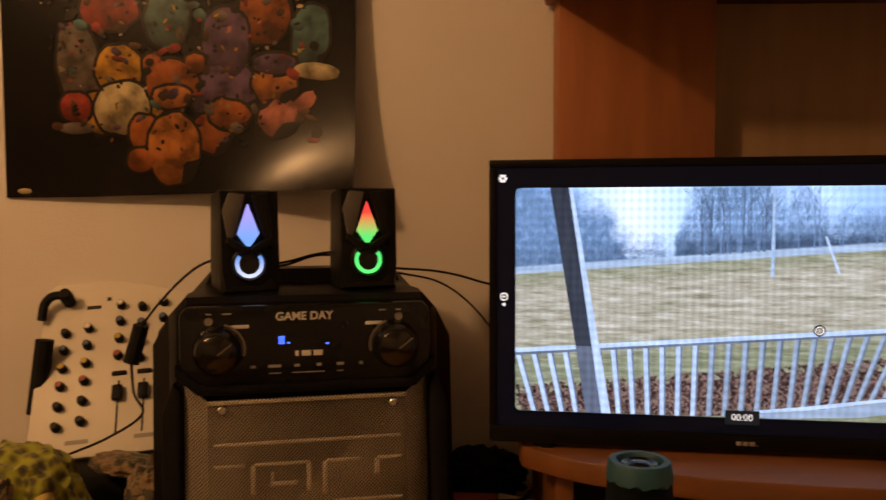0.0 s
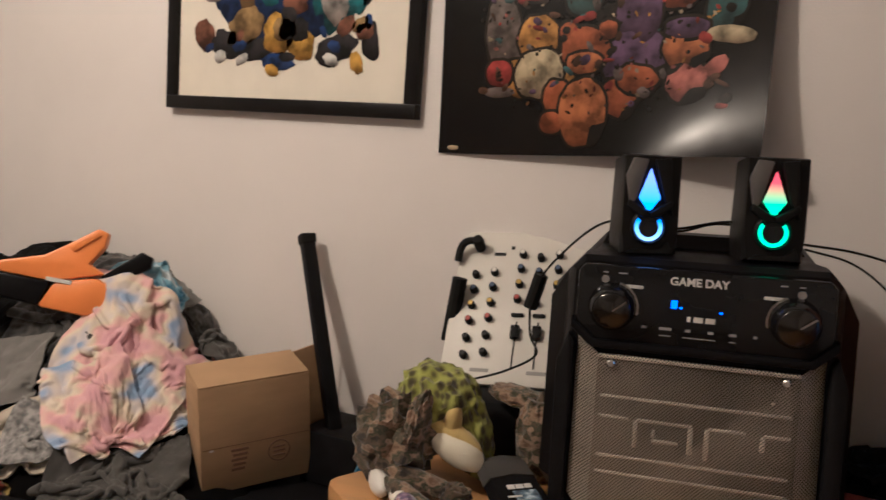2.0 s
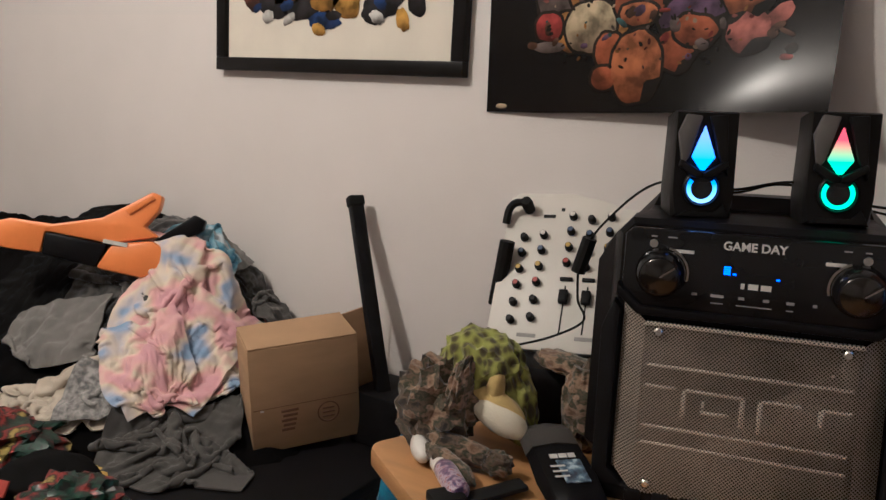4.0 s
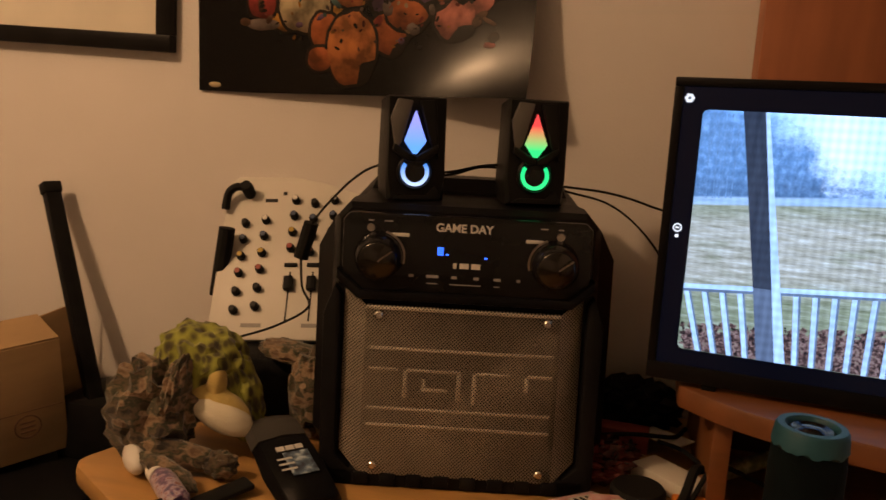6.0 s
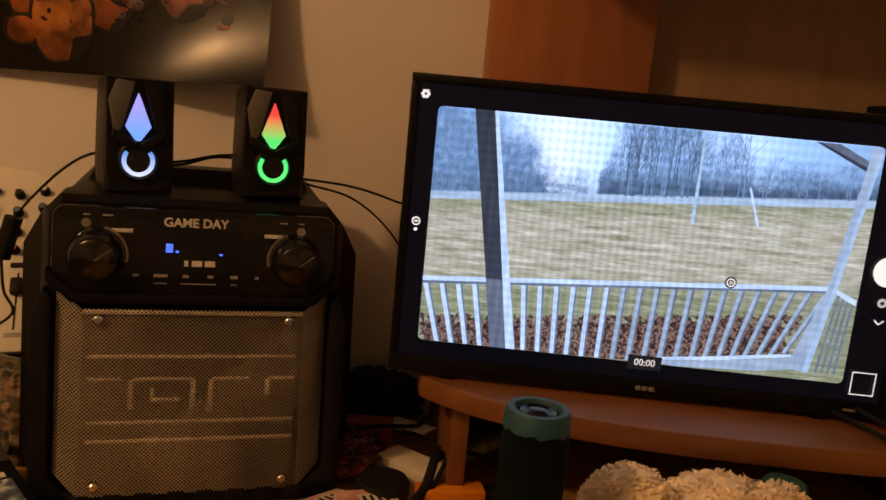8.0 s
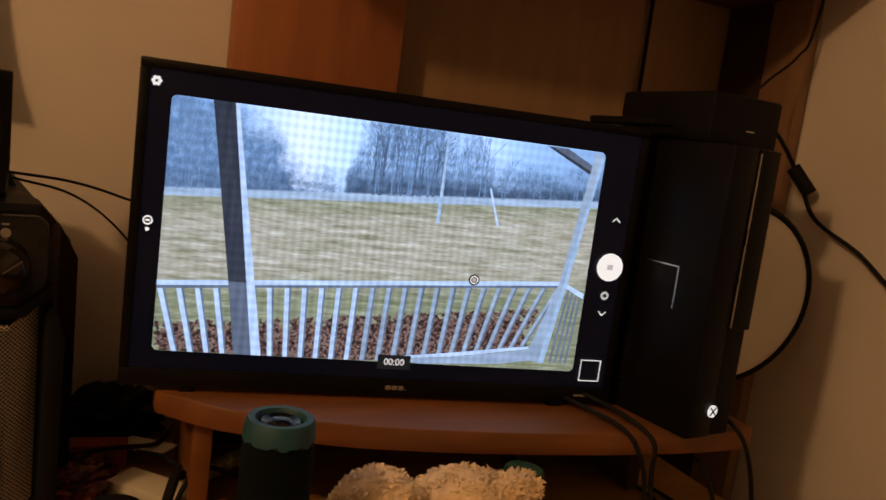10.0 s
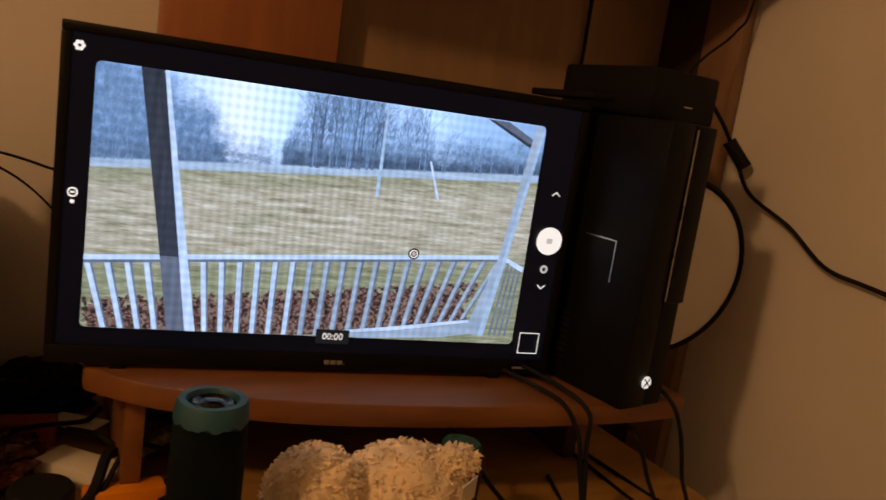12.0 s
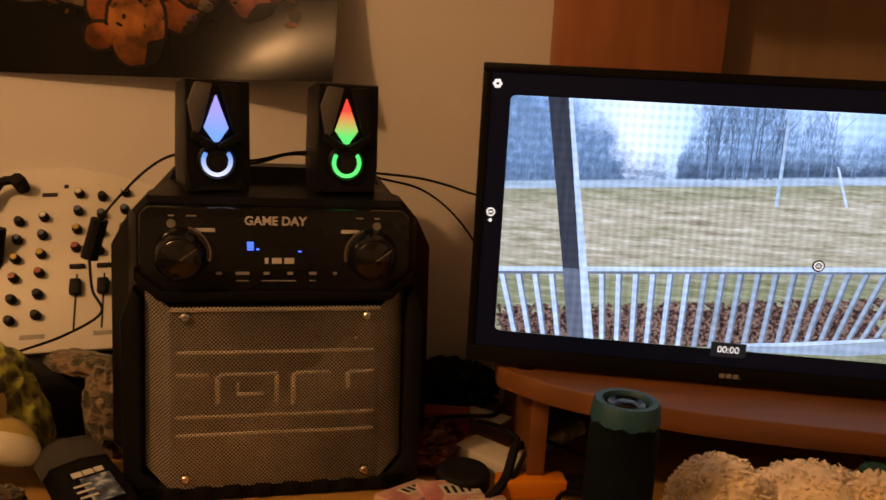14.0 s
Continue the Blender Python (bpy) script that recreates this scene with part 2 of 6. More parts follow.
def joined(*bms):
    out = bmesh.new()
    for bm in bms:
        me = bpy.data.meshes.new("tmp")
        bm.to_mesh(me)
        out.from_mesh(me)
        bm.free()
        bpy.data.meshes.remove(me)
    return out


def lettering(name, text, size, mat, parent, m, depth=0.0004, bold=0.0):
    cu = bpy.data.curves.new(name, "FONT")
    cu.body, cu.size, cu.extrude, cu.offset, cu.align_x, cu.align_y = text, size, depth, bold, "CENTER", "CENTER"
    tmp = bpy.data.objects.new(name, cu)
    me = bpy.data.meshes.new_from_object(tmp)
    bpy.data.objects.remove(tmp)
    me.materials.clear()
    me.materials.append(mat)
    ob = new(name, me)
    ob.parent = parent
    ob.matrix_local = m
    return ob


UPRIGHT = (90, 0, 0)

# ---- the room ----
WY = 0.30
WX = 0.97
solid("wall_north", box(-3.2, WX + 0.1, WY, WY + 0.1, 0, 2.4), WALL, Matrix(), "pale painted wall behind the desk with posters", "wall", kind="structure", smooth=0)
solid("wall_east", box(WX, WX + 0.1, -3.4, WY, 0, 2.4), WALL, Matrix(), "pale painted side wall beside the desk", "wall", kind="structure", smooth=0)
solid("wall_west", box(-3.3, -3.2, -3.4, WY + 0.1, 0, 2.4), WALL, Matrix(), "plain pale painted wall of the room", "wall", kind="structure", smooth=0)
solid("wall_south", box(-3.3, WX + 0.1, -3.5, -3.4, 0, 2.4), WALL, Matrix(), "plain pale painted wall closing the room", "wall", kind="structure", smooth=0)
solid("floor", box(-3.3, WX + 0.1, -3.5, WY + 0.1, -0.1, 0), CARPET, Matrix(), "brown carpeted floor of the room", "floor", kind="structure", smooth=0)
solid("ceiling", box(-3.3, WX + 0.1, -3.5, WY + 0.1, 2.4, 2.5), CEIL, Matrix(), "plain white ceiling", "ceiling", kind="structure", smooth=0)


# ---- the corner desk ----
DESK = 0.765
desk = thing("corner_desk", Matrix(), "wide oak-veneer corner desk with rounded edges, cluttered on top", "desk")
outline = [(-0.645, -0.13), (-0.655, -0.115), (-0.653, -0.10), (-0.60, 0.03), (-0.545, 0.16), (-0.52, WY - 0.004), (0.8, WY - 0.004), (0.8, -0.42), (0.55, -0.44), (0.2, -0.42), (-0.15, -0.40), (-0.35, -0.32), (-0.53, -0.205)]
part("desktop", prism(outline, DESK - 0.028, DESK, 0.006, "z"), OAK, desk)
for x in (-0.5, 0.74):
    part("side_panel", box(x - 0.012, x + 0.012, -0.05, WY - 0.02, 0, DESK - 0.028, 0.002), OAK, desk)
part("back_panel", box(-0.48, 0.72, WY - 0.03, WY - 0.014, 0.25, DESK - 0.028, 0.001), DARKBOARD, desk)

hutch = thing("desk_hutch", Matrix(), "raised oak desk shelf with cherry and dark brown boards", "shelf")
SH = 0.915
shelf_outline = [(0.037, 0.02)] + [tuple(p)[:2] for p in spline([(0.037, -0.002, 0), (0.10, -0.058, 0), (0.2, -0.102, 0), (0.3, -0.128, 0), (0.45, -0.15, 0), (0.6, -0.16, 0), (0.705, -0.155, 0)], 5)] + [(0.712, -0.145), (0.74, WY - 0.03), (0.05, WY - 0.03)]
part("shelf_board", prism(shelf_outline, SH - 0.026, SH, 0.004, "z"), SHELFOAK, hutch)
part("support_panel", box(0.078, 0.098, -0.01, 0.26, DESK, SH - 0.026, 0.001), SHELFOAK, hutch)
# right support: the under-shelf shade is put into its colour
part("support_panel", box(0.66, 0.68, 0.0, 0.26, DESK, SH - 0.026, 0.001), SHADEBROWN, hutch)
part("left_board", box(0.113, 0.340, WY - 0.065, WY - 0.006, SH, 1.50, 0.001), CHERRY, hutch, "reddish cherry-coloured board")
part("back_board", box(0.340, 0.945, WY - 0.020, WY - 0.006, SH, 1.50, 0.001), BACKBOARD, hutch, "tan-brown back board")
# rear strip of the side panel, in the darkened brown
part("side_board", box(0.945, 0.962, 0.18, WY - 0.006, 0.4, 1.50, 0.001), SHADEBROWN, hutch, "black-brown upright board")
part("front_stile", box(0.943, 0.964, 0.10, 0.179, 0.4, 1.50, 0.001), DARKBOARD, hutch, "dark brown upright board")
part("top_board", prism([(0.100, WY - 0.006), (0.045, 0.0), (0.962, 0.0), (0.962, WY - 0.006)], 1.502, 1.524, 0.002, "z"), CHERRY, hutch)

# ---- the television ----
TVW, TVH = 0.552, 0.329
tv = thing("television", pose(0, 0, 0.921, 0, 0, -8), "black flat-screen television showing a porch and lawn, standing on the shelf", "television")
part("back_shell", loft([[(0.004, 0.012, 0.004), (TVW - 0.004, 0.012, 0.004), (TVW - 0.004, 0.012, TVH - 0.004), (0.004, 0.012, TVH - 0.004)], [(0.004, 0.03, 0.004), (TVW - 0.004, 0.03, 0.004), (TVW - 0.004, 0.03, TVH - 0.004), (0.004, 0.03, TVH - 0.004)], [(0.06, 0.062, 0.03), (TVW - 0.06, 0.062, 0.03), (TVW - 0.06, 0.062, TVH - 0.08), (0.06, 0.062, TVH - 0.08)]]), BLACK, tv)
for x0, x1, z0, z1 in ((0, TVW, 0, 0.019), (0, TVW, TVH - 0.0095, TVH), (0, 0.0095, 0.019, TVH - 0.0095), (TVW - 0.0095, TVW, 0.019, TVH - 0.0095)):
    part("bezel", box(x0, x1, -0.003, 0.014, z0, z1, 0.0015), SATIN, tv)
part("base_foot", prism([(0.06, 0.0), (0.075, 0.0), (0.082, 0.1), (0.068, 0.1)], -0.008, 0.0, 0.001, "z"), SATIN, tv)
part("base_foot", prism([(TVW - 0.075, 0.0), (TVW - 0.06, 0.0), (TVW - 0.068, 0.1), (TVW - 0.082, 0.1)], -0.008, 0.0, 0.001, "z"), SATIN, tv)
SCREENOFF = glow("screen_dark_glass", (0.0012, 0.0018, 0.0045), (0.0012, 0.0018, 0.0045), 1.0)
screen = part("screen", box(0.0095, TVW - 0.0095, 0.0, 0.010, 0.019, TVH - 0.0095), SCREENOFF, tv, smooth=0)

# the lit picture: s runs right, t runs down, both 0 to 1
PU0, PU1, PV0, PV1 = 0.0305, 0.5005, 0.0375, 0.2965


def sp(s, t):
    return (PU0 + (PU1 - PU0) * s, PV1 - (PV1 - PV0) * t)


def picture(name, pts, mat, layer):
    """A flat area of the picture, in thin layers on the glass."""
    bm = bmesh.new()
    vs = [bm.verts.new((*sp(s, t)[:1], -0.0003 * layer, sp(s, t)[1])) for s, t in pts]
    bm.faces.new(vs)
    return part(name, bm, mat, screen, smooth=0)


def lit(c):
    """A colour of the picture as the display gives it off: cooler than the room's lamp."""
    return (c[0] * 0.72, c[1] * 1.04, c[2] * 1.58, 1)


def display(name):
    """A lit material with a helper for sums; its strength carries a painted moire of rows and columns."""
    m = bpy.data.materials.new(name)
    m.use_nodes = True
    nt = m.node_tree
    b = nt.nodes["Principled BSDF"]
    b.inputs["Base Color"].default_value = (0, 0, 0, 1)
    b.inputs["Roughness"].default_value = 0.35
    b.inputs["Specular IOR Level"].default_value = 0.1
    co = nt.nodes.new("ShaderNodeTexCoord")
    sep = nt.nodes.new("ShaderNodeSeparateXYZ")
    nt.links.new(co.outputs["Object"], sep.inputs[0])

    def op(kind, *args):
        n = nt.nodes.new("ShaderNodeMath")
        n.operation = kind
        for i, v in enumerate(args):
            if isinstance(v, (int, float)):
                n.inputs[i].default_value = v
            else:
                nt.links.new(v, n.inputs[i])
        return n.outputs[0]

    s = op("DIVIDE", op("SUBTRACT", sep.outputs["X"], PU0), PU1 - PU0)
    t = op("DIVIDE", op("SUBTRACT", PV1, sep.outputs["Z"]), PV1 - PV0)
    across = op("SINE", op("MULTIPLY", sep.outputs["X"], 2 * math.pi / 0.0086))
    down = op("SINE", op("MULTIPLY", sep.outputs["Z"], 2 * math.pi / 0.0098))
    middle = op("SUBTRACT", 1.0, op("MINIMUM", 1.0, op("MULTIPLY", op("ABSOLUTE", op("SUBTRACT", s, 0.45)), 1.7)))
    waves = op("ADD", op("MULTIPLY", across, op("MULTIPLY_ADD", middle, 0.10, 0.015)), op("MULTIPLY", down, op("MULTIPLY_ADD", middle, 0.05, 0.05)))
    nt.links.new(op("ADD", waves, 0.97), b.inputs["Emission Strength"])
    return m, nt, op, s, t, co


def grain(nt, co, scale, stretch, detail=6.0, rough=0.6):
    mp = nt.nodes.new("ShaderNodeMapping")
    mp.inputs["Scale"].default_value = stretch
    nt.links.new(co.outputs["Object"], mp.inputs["Vector"])
    n = nt.nodes.new("ShaderNodeTexNoise")
    n.inputs["Scale"].default_value, n.inputs["Detail"].default_value, n.inputs["Roughness"].default_value = scale, detail, rough
    nt.links.new(mp.outputs["Vector"], n.inputs["Vector"])
    return n.outputs["Fac"]


def stops(nt, fac, rows, raw=False):
    r = nt.nodes.new("ShaderNodeValToRGB")
    el = r.color_ramp.elements
    for i, (p, c) in enumerate(rows):
        e = el[i] if i < 2 else el.new(p)
        e.position, e.color = p, ((c, c, c, 1) if raw else lit(c))
    nt.links.new(fac, r.inputs["Fac"])
    return r.outputs["Color"]


def blend(nt, fac, a, b, kind="MIX"):
    n = nt.nodes.new("ShaderNodeMix")
    n.data_type, n.blend_type = "RGBA", kind
    for i, v in ((0, fac), (6, a), (7, b)):
        if isinstance(v, (int, float)):
            n.inputs[i].default_value = v
        else:
            nt.links.new(v, n.inputs[i])
    return n.outputs[2]


def landscape():
    """Misty sky, woods, road and winter lawn of the shown picture."""
    m, nt, op, s, t, co = display("picture_landscape")

    def step(v, low, high):
        n = nt.nodes.new("ShaderNodeMapRange")
        n.interpolation_type = "SMOOTHSTEP"
        n.inputs["From Min"].default_value, n.inputs["From Max"].default_value = low, high
        nt.links.new(v, n.inputs["Value"])
        return n.outputs["Result"]

    up = op("SUBTRACT", op("MULTIPLY_ADD", s, -0.135, 0.352), t)
    sky = stops(nt, s, [(0.0, (0.24, 0.40, 0.60)), (0.12, (0.46, 0.66, 0.90)), (0.19, (0.85, 0.95, 1.05)), (0.28, (1.15, 1.1, 1.1)), (0.38, (0.85, 0.98, 1.08)), (0.52, (0.46, 0.64, 0.84)), (0.70, (0.80, 0.95, 1.1)), (0.80, (0.52, 0.70, 0.88)), (1.0, (0.34, 0.48, 0.64))])
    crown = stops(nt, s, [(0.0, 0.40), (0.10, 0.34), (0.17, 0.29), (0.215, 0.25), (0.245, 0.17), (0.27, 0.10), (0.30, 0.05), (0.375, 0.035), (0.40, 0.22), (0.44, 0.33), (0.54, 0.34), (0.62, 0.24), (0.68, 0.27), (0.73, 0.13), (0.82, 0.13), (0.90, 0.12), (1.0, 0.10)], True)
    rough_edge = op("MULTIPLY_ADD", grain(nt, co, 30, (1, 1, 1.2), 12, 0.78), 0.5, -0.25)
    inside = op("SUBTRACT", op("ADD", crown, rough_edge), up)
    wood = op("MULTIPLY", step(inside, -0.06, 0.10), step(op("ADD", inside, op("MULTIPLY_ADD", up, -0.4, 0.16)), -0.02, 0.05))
    twigs = grain(nt, co, 420, (1.6, 1, 0.35), 6, 0.7)
    airy = step(s, 0.36, 0.42)
    gaps = op("MULTIPLY", op("MULTIPLY", step(twigs, 0.44, 0.60), airy), step(up, 0.02, 0.16))
    wood = op("MULTIPLY", wood, op("SUBTRACT", 1.0, op("MULTIPLY", gaps, 0.75)))
    depth = grain(nt, co, 130, (1, 1, 0.7), 9, 0.7)
    hazy = stops(nt, depth, [(0.3, (0.105, 0.175, 0.26)), (0.5, (0.20, 0.30, 0.42)), (0.72, (0.40, 0.54, 0.70))])
    low = stops(nt, depth, [(0.35, (0.04, 0.06, 0.085)), (0.55, (0.10, 0.135, 0.18)), (0.75, (0.21, 0.27, 0.34))])
    tree = blend(nt, op("MULTIPLY", op("SUBTRACT", 1.0, step(up, 0.015, 0.13)), op("MULTIPLY_ADD", airy, 0.45, 0.5)), hazy, low)
    above = blend(nt, wood, sky, tree)
    streaks = grain(nt, co, 120, (0.22, 1, 1.7), 9, 0.72)
    fields = grain(nt, co, 16, (0.4, 1, 1.4), 3)
    tan = stops(nt, streaks, [(0.32, (0.31, 0.23, 0.12)), (0.46, (0.56, 0.42, 0.26)), (0.56, (0.72, 0.555, 0.37)), (0.70, (1.0, 0.83, 0.61))])
    green = stops(nt, streaks, [(0.32, (0.13, 0.135, 0.045)), (0.5, (0.29, 0.27, 0.115)), (0.70, (0.56, 0.48, 0.28))])
    near = op("MULTIPLY", step(op("ADD", t, op("MULTIPLY", s, 0.13)), 0.66, 0.80), 0.8)
    far = op("MULTIPLY", op("SUBTRACT", 1.0, step(op("MULTIPLY", up, -1.0), 0.03, 0.13)), 0.6)
    patchy = op("MULTIPLY", step(fields, 0.52, 0.68), 0.6)
    lawn = blend(nt, op("MAXIMUM", op("MAXIMUM", near, far), patchy), tan, green)
    road = stops(nt, streaks, [(0.3, (0.40, 0.45, 0.49)), (0.7, (0.64, 0.70, 0.74))])
    ground = blend(nt, step(up, -0.038, -0.026), lawn, road)
    colour = blend(nt, step(up, -0.006, 0.006), ground, above)
    nt.links.new(colour, nt.nodes["Principled BSDF"].inputs["Emission Color"])
    return m


def shown(name, rows, scale, stretch=(1, 1, 1), detail=6.0):
    m, nt, op, s, t, co = display(name)
    n = len(rows) - 1
    nt.links.new(stops(nt, grain(nt, co, scale, stretch, detail, 0.68), [(0.33 + 0.34 * i / n, c) for i, c in enumerate(rows)]), nt.nodes["Principled BSDF"].inputs["Emission Color"])
    return m


LEAVES = shown("picture_leaves", [(0.006, 0.005, 0.006), (0.03, 0.016, 0.013), (0.15, 0.062, 0.04), (0.44, 0.22, 0.15), (0.18, 0.16, 0.06)], 300)
POSTDARK = shown("picture_post", [(0.034, 0.034, 0.04), (0.075, 0.072, 0.08)], 30, (3, 1, 0.5))
POSTLOW = shown("picture_post_foot", [(0.13, 0.13, 0.15), (0.20, 0.20, 0.22)], 30, (3, 1, 0.5))
WHITE = shown("picture_white", [(0.62, 0.68, 0.74), (0.80, 0.84, 0.90)], 30)
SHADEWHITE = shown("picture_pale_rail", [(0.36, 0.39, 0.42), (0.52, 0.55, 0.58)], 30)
SHADERAIL = shown("picture_rail_shade", [(0.14, 0.15, 0.17), (0.24, 0.25, 0.27)], 30)
ROAD = shown("picture_pole", [(0.42, 0.50, 0.56), (0.58, 0.66, 0.72)], 40)
ICON = glow("picture_icon", (0.95, 0.97, 1), (0.95, 0.97, 1), 1.0)
ICONDIM = glow("picture_icon_dim", (0.5, 0.52, 0.55), (0.5, 0.52, 0.55), 1.0)


def rounded(s0, t0, s1, t1, r=0.012):
    out = []
    for cx, cy, a0 in ((s1 - r, t0 + r * 1.8, -90), (s1 - r, t1 - r * 1.8, 0), (s0 + r, t1 - r * 1.8, 90), (s0 + r, t0 + r * 1.8, 180)):
        for k in range(5):
            a = radians(a0 + 90 * k / 4)
            out.append((cx + r * math.cos(a), cy + r * 1.8 * math.sin(a)))
    return out


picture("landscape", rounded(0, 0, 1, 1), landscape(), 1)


def many(name, polygons, mat, layer):
    """A crowd of small flat shapes in one picture layer."""
    bm = bmesh.new()
    for k, pts in enumerate(polygons):
        pts = [(min(0.998, max(0.002, s)), max(0.003, t)) for s, t in pts]
        bm.faces.new([bm.verts.new((sp(s, t)[0], -0.0003 * layer - 0.0000004 * k, sp(s, t)[1])) for s, t in pts])
    ob = part(name, bm, mat, screen, smooth=0)
    ob["kind"] = "stuff"
    return ob


rng = random.Random(5)


def bare_tree(s, tall, wd):
    """A trunk with forking limbs, as thin strips."""
    out, y0 = [], 0.352 - 0.135 * s + 0.005

    def limb(x, y, a, ln, w, depth):
        x1, y1 = x + ln * math.cos(a) * 0.55, y - ln * math.sin(a)
        out.append([(x - w, y), (x + w, y), (x1 + w * 0.6, y1), (x1 - w * 0.6, y1)])
        if depth:
            for _ in range(3):
                g = 0.35 + 0.6 * rng.random()
                limb(x + (x1 - x) * g, y + (y1 - y) * g, a + (rng.random() - 0.5) * 1.3, ln * (0.35 + 0.25 * rng.random()), w * 0.55, depth - 1)

    limb(s, y0, 1.57 + (rng.random() - 0.5) * 0.12, tall, wd, 3)
    return out


def leaf_line(s):
    return 0.905 - 0.19 * s


TRUNK = shown("picture_trunks", [(0.15, 0.22, 0.31), (0.28, 0.38, 0.49)], 120)
DARKTRUNK = shown("picture_dark_trunks", [(0.07, 0.10, 0.14), (0.16, 0.21, 0.28)], 120)
many("bare_tree", [p for _ in range(16) for p in bare_tree(0.40 + 0.32 * rng.random(), 0.20 + 0.12 * rng.random(), 0.0016)], TRUNK, 2)
many("bare_tree", [p for _ in range(12) for p in bare_tree(0.40 + 0.20 * rng.random(), 0.16 + 0.14 * rng.random(), 0.0018)], DARKTRUNK, 3)
many("bare_tree", [p for _ in range(9) for p in bare_tree(0.74 + 0.22 * rng.random(), 0.08 + 0.08 * rng.random(), 0.0013)], TRUNK, 2)
many("bare_tree", [p for _ in range(6) for p in bare_tree(0.01 + 0.07 * rng.random(), 0.2 + 0.14 * rng.random(), 0.0012)], TRUNK, 2)
heaps = []
for k in range(900):
    c = rng.random() * 0.88
    h = leaf_line(c) - 0.012 + 0.085 * rng.random() ** 1.3
    r = 0.004 + 0.010 * rng.random()
    heaps.append([(c + 0.6 * r * math.cos(a) * (0.6 + 0.7 * rng.random()), min(0.997, h + r * math.sin(a) * (0.6 + 0.7 * rng.random()))) for a in (0.2, 1.3, 2.3, 3.4, 4.4, 5.4)])
many("leaf_bed", heaps, LEAVES, 4)
picture("leaf_floor", [(0.005, 0.93)] + [(0.02 + 0.043 * k, leaf_line(0.02 + 0.043 * k) + 0.012 + 0.012 * rng.random()) for k in range(20)] + [(0.87, 0.90), (0.60, 0.972), (0.46, 0.998), (0.015, 0.998)], LEAVES, 3)
picture("utility_pole", [(0.600, 0.0), (0.607, 0.0), (0.606, 0.385), (0.598, 0.385)], ROAD, 6)
picture("guy_wire", [(0.716, 0.212), (0.721, 0.212), (0.752, 0.37), (0.746, 0.37)], WHITE, 6)
picture("eave", [(0.845, 0.004), (0.90, 0.004), (0.975, 0.07), (0.967, 0.10)], POSTLOW, 6)
picture("eave_edge", [(0.845, 0.004), (0.858, 0.004), (0.972, 0.094), (0.967, 0.106)], POSTDARK, 7)
for i in range(25):
    c = 0.0385 * i
    top, foot = 0.735 - 0.137 * c, 0.998 - 0.03 * max(0, c - 0.4) - 0.42 * max(0, c - 0.62) ** 1.3
    slant = 0.040 * (1 - c / 0.36) if c < 0.36 else -0.018 * (c - 0.36) / 0.3 - 0.16 * max(0, c - 0.66)
    wide = 0.0105 - 0.002 * c
    picture("baluster", [(c, top), (c + wide, top), (c + wide + slant, foot), (c + slant, foot)], WHITE if c < 0.45 else SHADEWHITE, 7)
    picture("baluster_side", [(c + wide, top), (c + wide + 0.005, top), (c + wide + 0.004 + slant, foot), (c + wide + slant, foot)], SHADERAIL, 7)
picture("top_rail", [(0, 0.716), (0.93, 0.588), (0.93, 0.607), (0, 0.736)], WHITE, 8)
picture("rail_underside", [(0, 0.736), (0.93, 0.607), (0.93, 0.617), (0, 0.748)], SHADERAIL, 8)
picture("bottom_rail", [(0.53, 0.972), (0.66, 0.945), (0.87, 0.892), (0.873, 0.905), (0.68, 0.958), (0.55, 0.980)], WHITE, 8)
picture("porch_floor", [(0.54, 0.984), (0.68, 0.960), (0.875, 0.907), (0.905, 0.95), (0.80, 0.980), (0.6, 0.998)], SHADEWHITE, 8)
picture("side_rail", [(0.94, 0.592), (0.996, 0.635), (0.996, 0.66), (0.94, 0.612)], WHITE, 8)
for k in range(4):
    picture("side_baluster", [(0.952 + 0.011 * k, 0.62 + 0.012 * k), (0.957 + 0.011 * k, 0.624 + 0.012 * k), (0.935 + 0.014 * k, 0.96), (0.929 + 0.014 * k, 0.96)], SHADERAIL, 8)
picture("dark_post", [(0.084, 0.0), (0.129, 0.0), (0.186, 0.70), (0.147, 0.70)], POSTDARK, 9)
picture("post_foot", [(0.147, 0.70), (0.186, 0.70), (0.210, 0.998), (0.172, 0.998)], POSTLOW, 9)
picture("post_edge", [(0.129, 0.0), (0.137, 0.0), (0.232, 0.998), (0.210, 0.998)], WHITE, 10)
picture("corner_post", [(0.972, 0.0), (0.997, 0.02), (0.948, 0.60), (0.915, 0.965), (0.862, 0.955), (0.926, 0.60)], SHADEWHITE, 9)
picture("corner_post_edge", [(0.989, 0.02), (0.997, 0.02), (0.948, 0.60), (0.915, 0.965), (0.900, 0.965), (0.938, 0.60)], ROAD, 10)


def icon_ring(name, u, v, r0, r1, mat):
    return part(name, moved(ring_arc(r0, r1, 0, 359.9, -0.0036, -0.0033, 28), pose(u, 0, v)), mat, screen, smooth=0)


def icon_disc(name, u, v, r, mat, layer=-0.0036):
    return part(name, moved(lathe([(r, layer), (r, layer + 0.0002)], 32, "y"), pose(u, 0, v)), mat, screen, smooth=0)


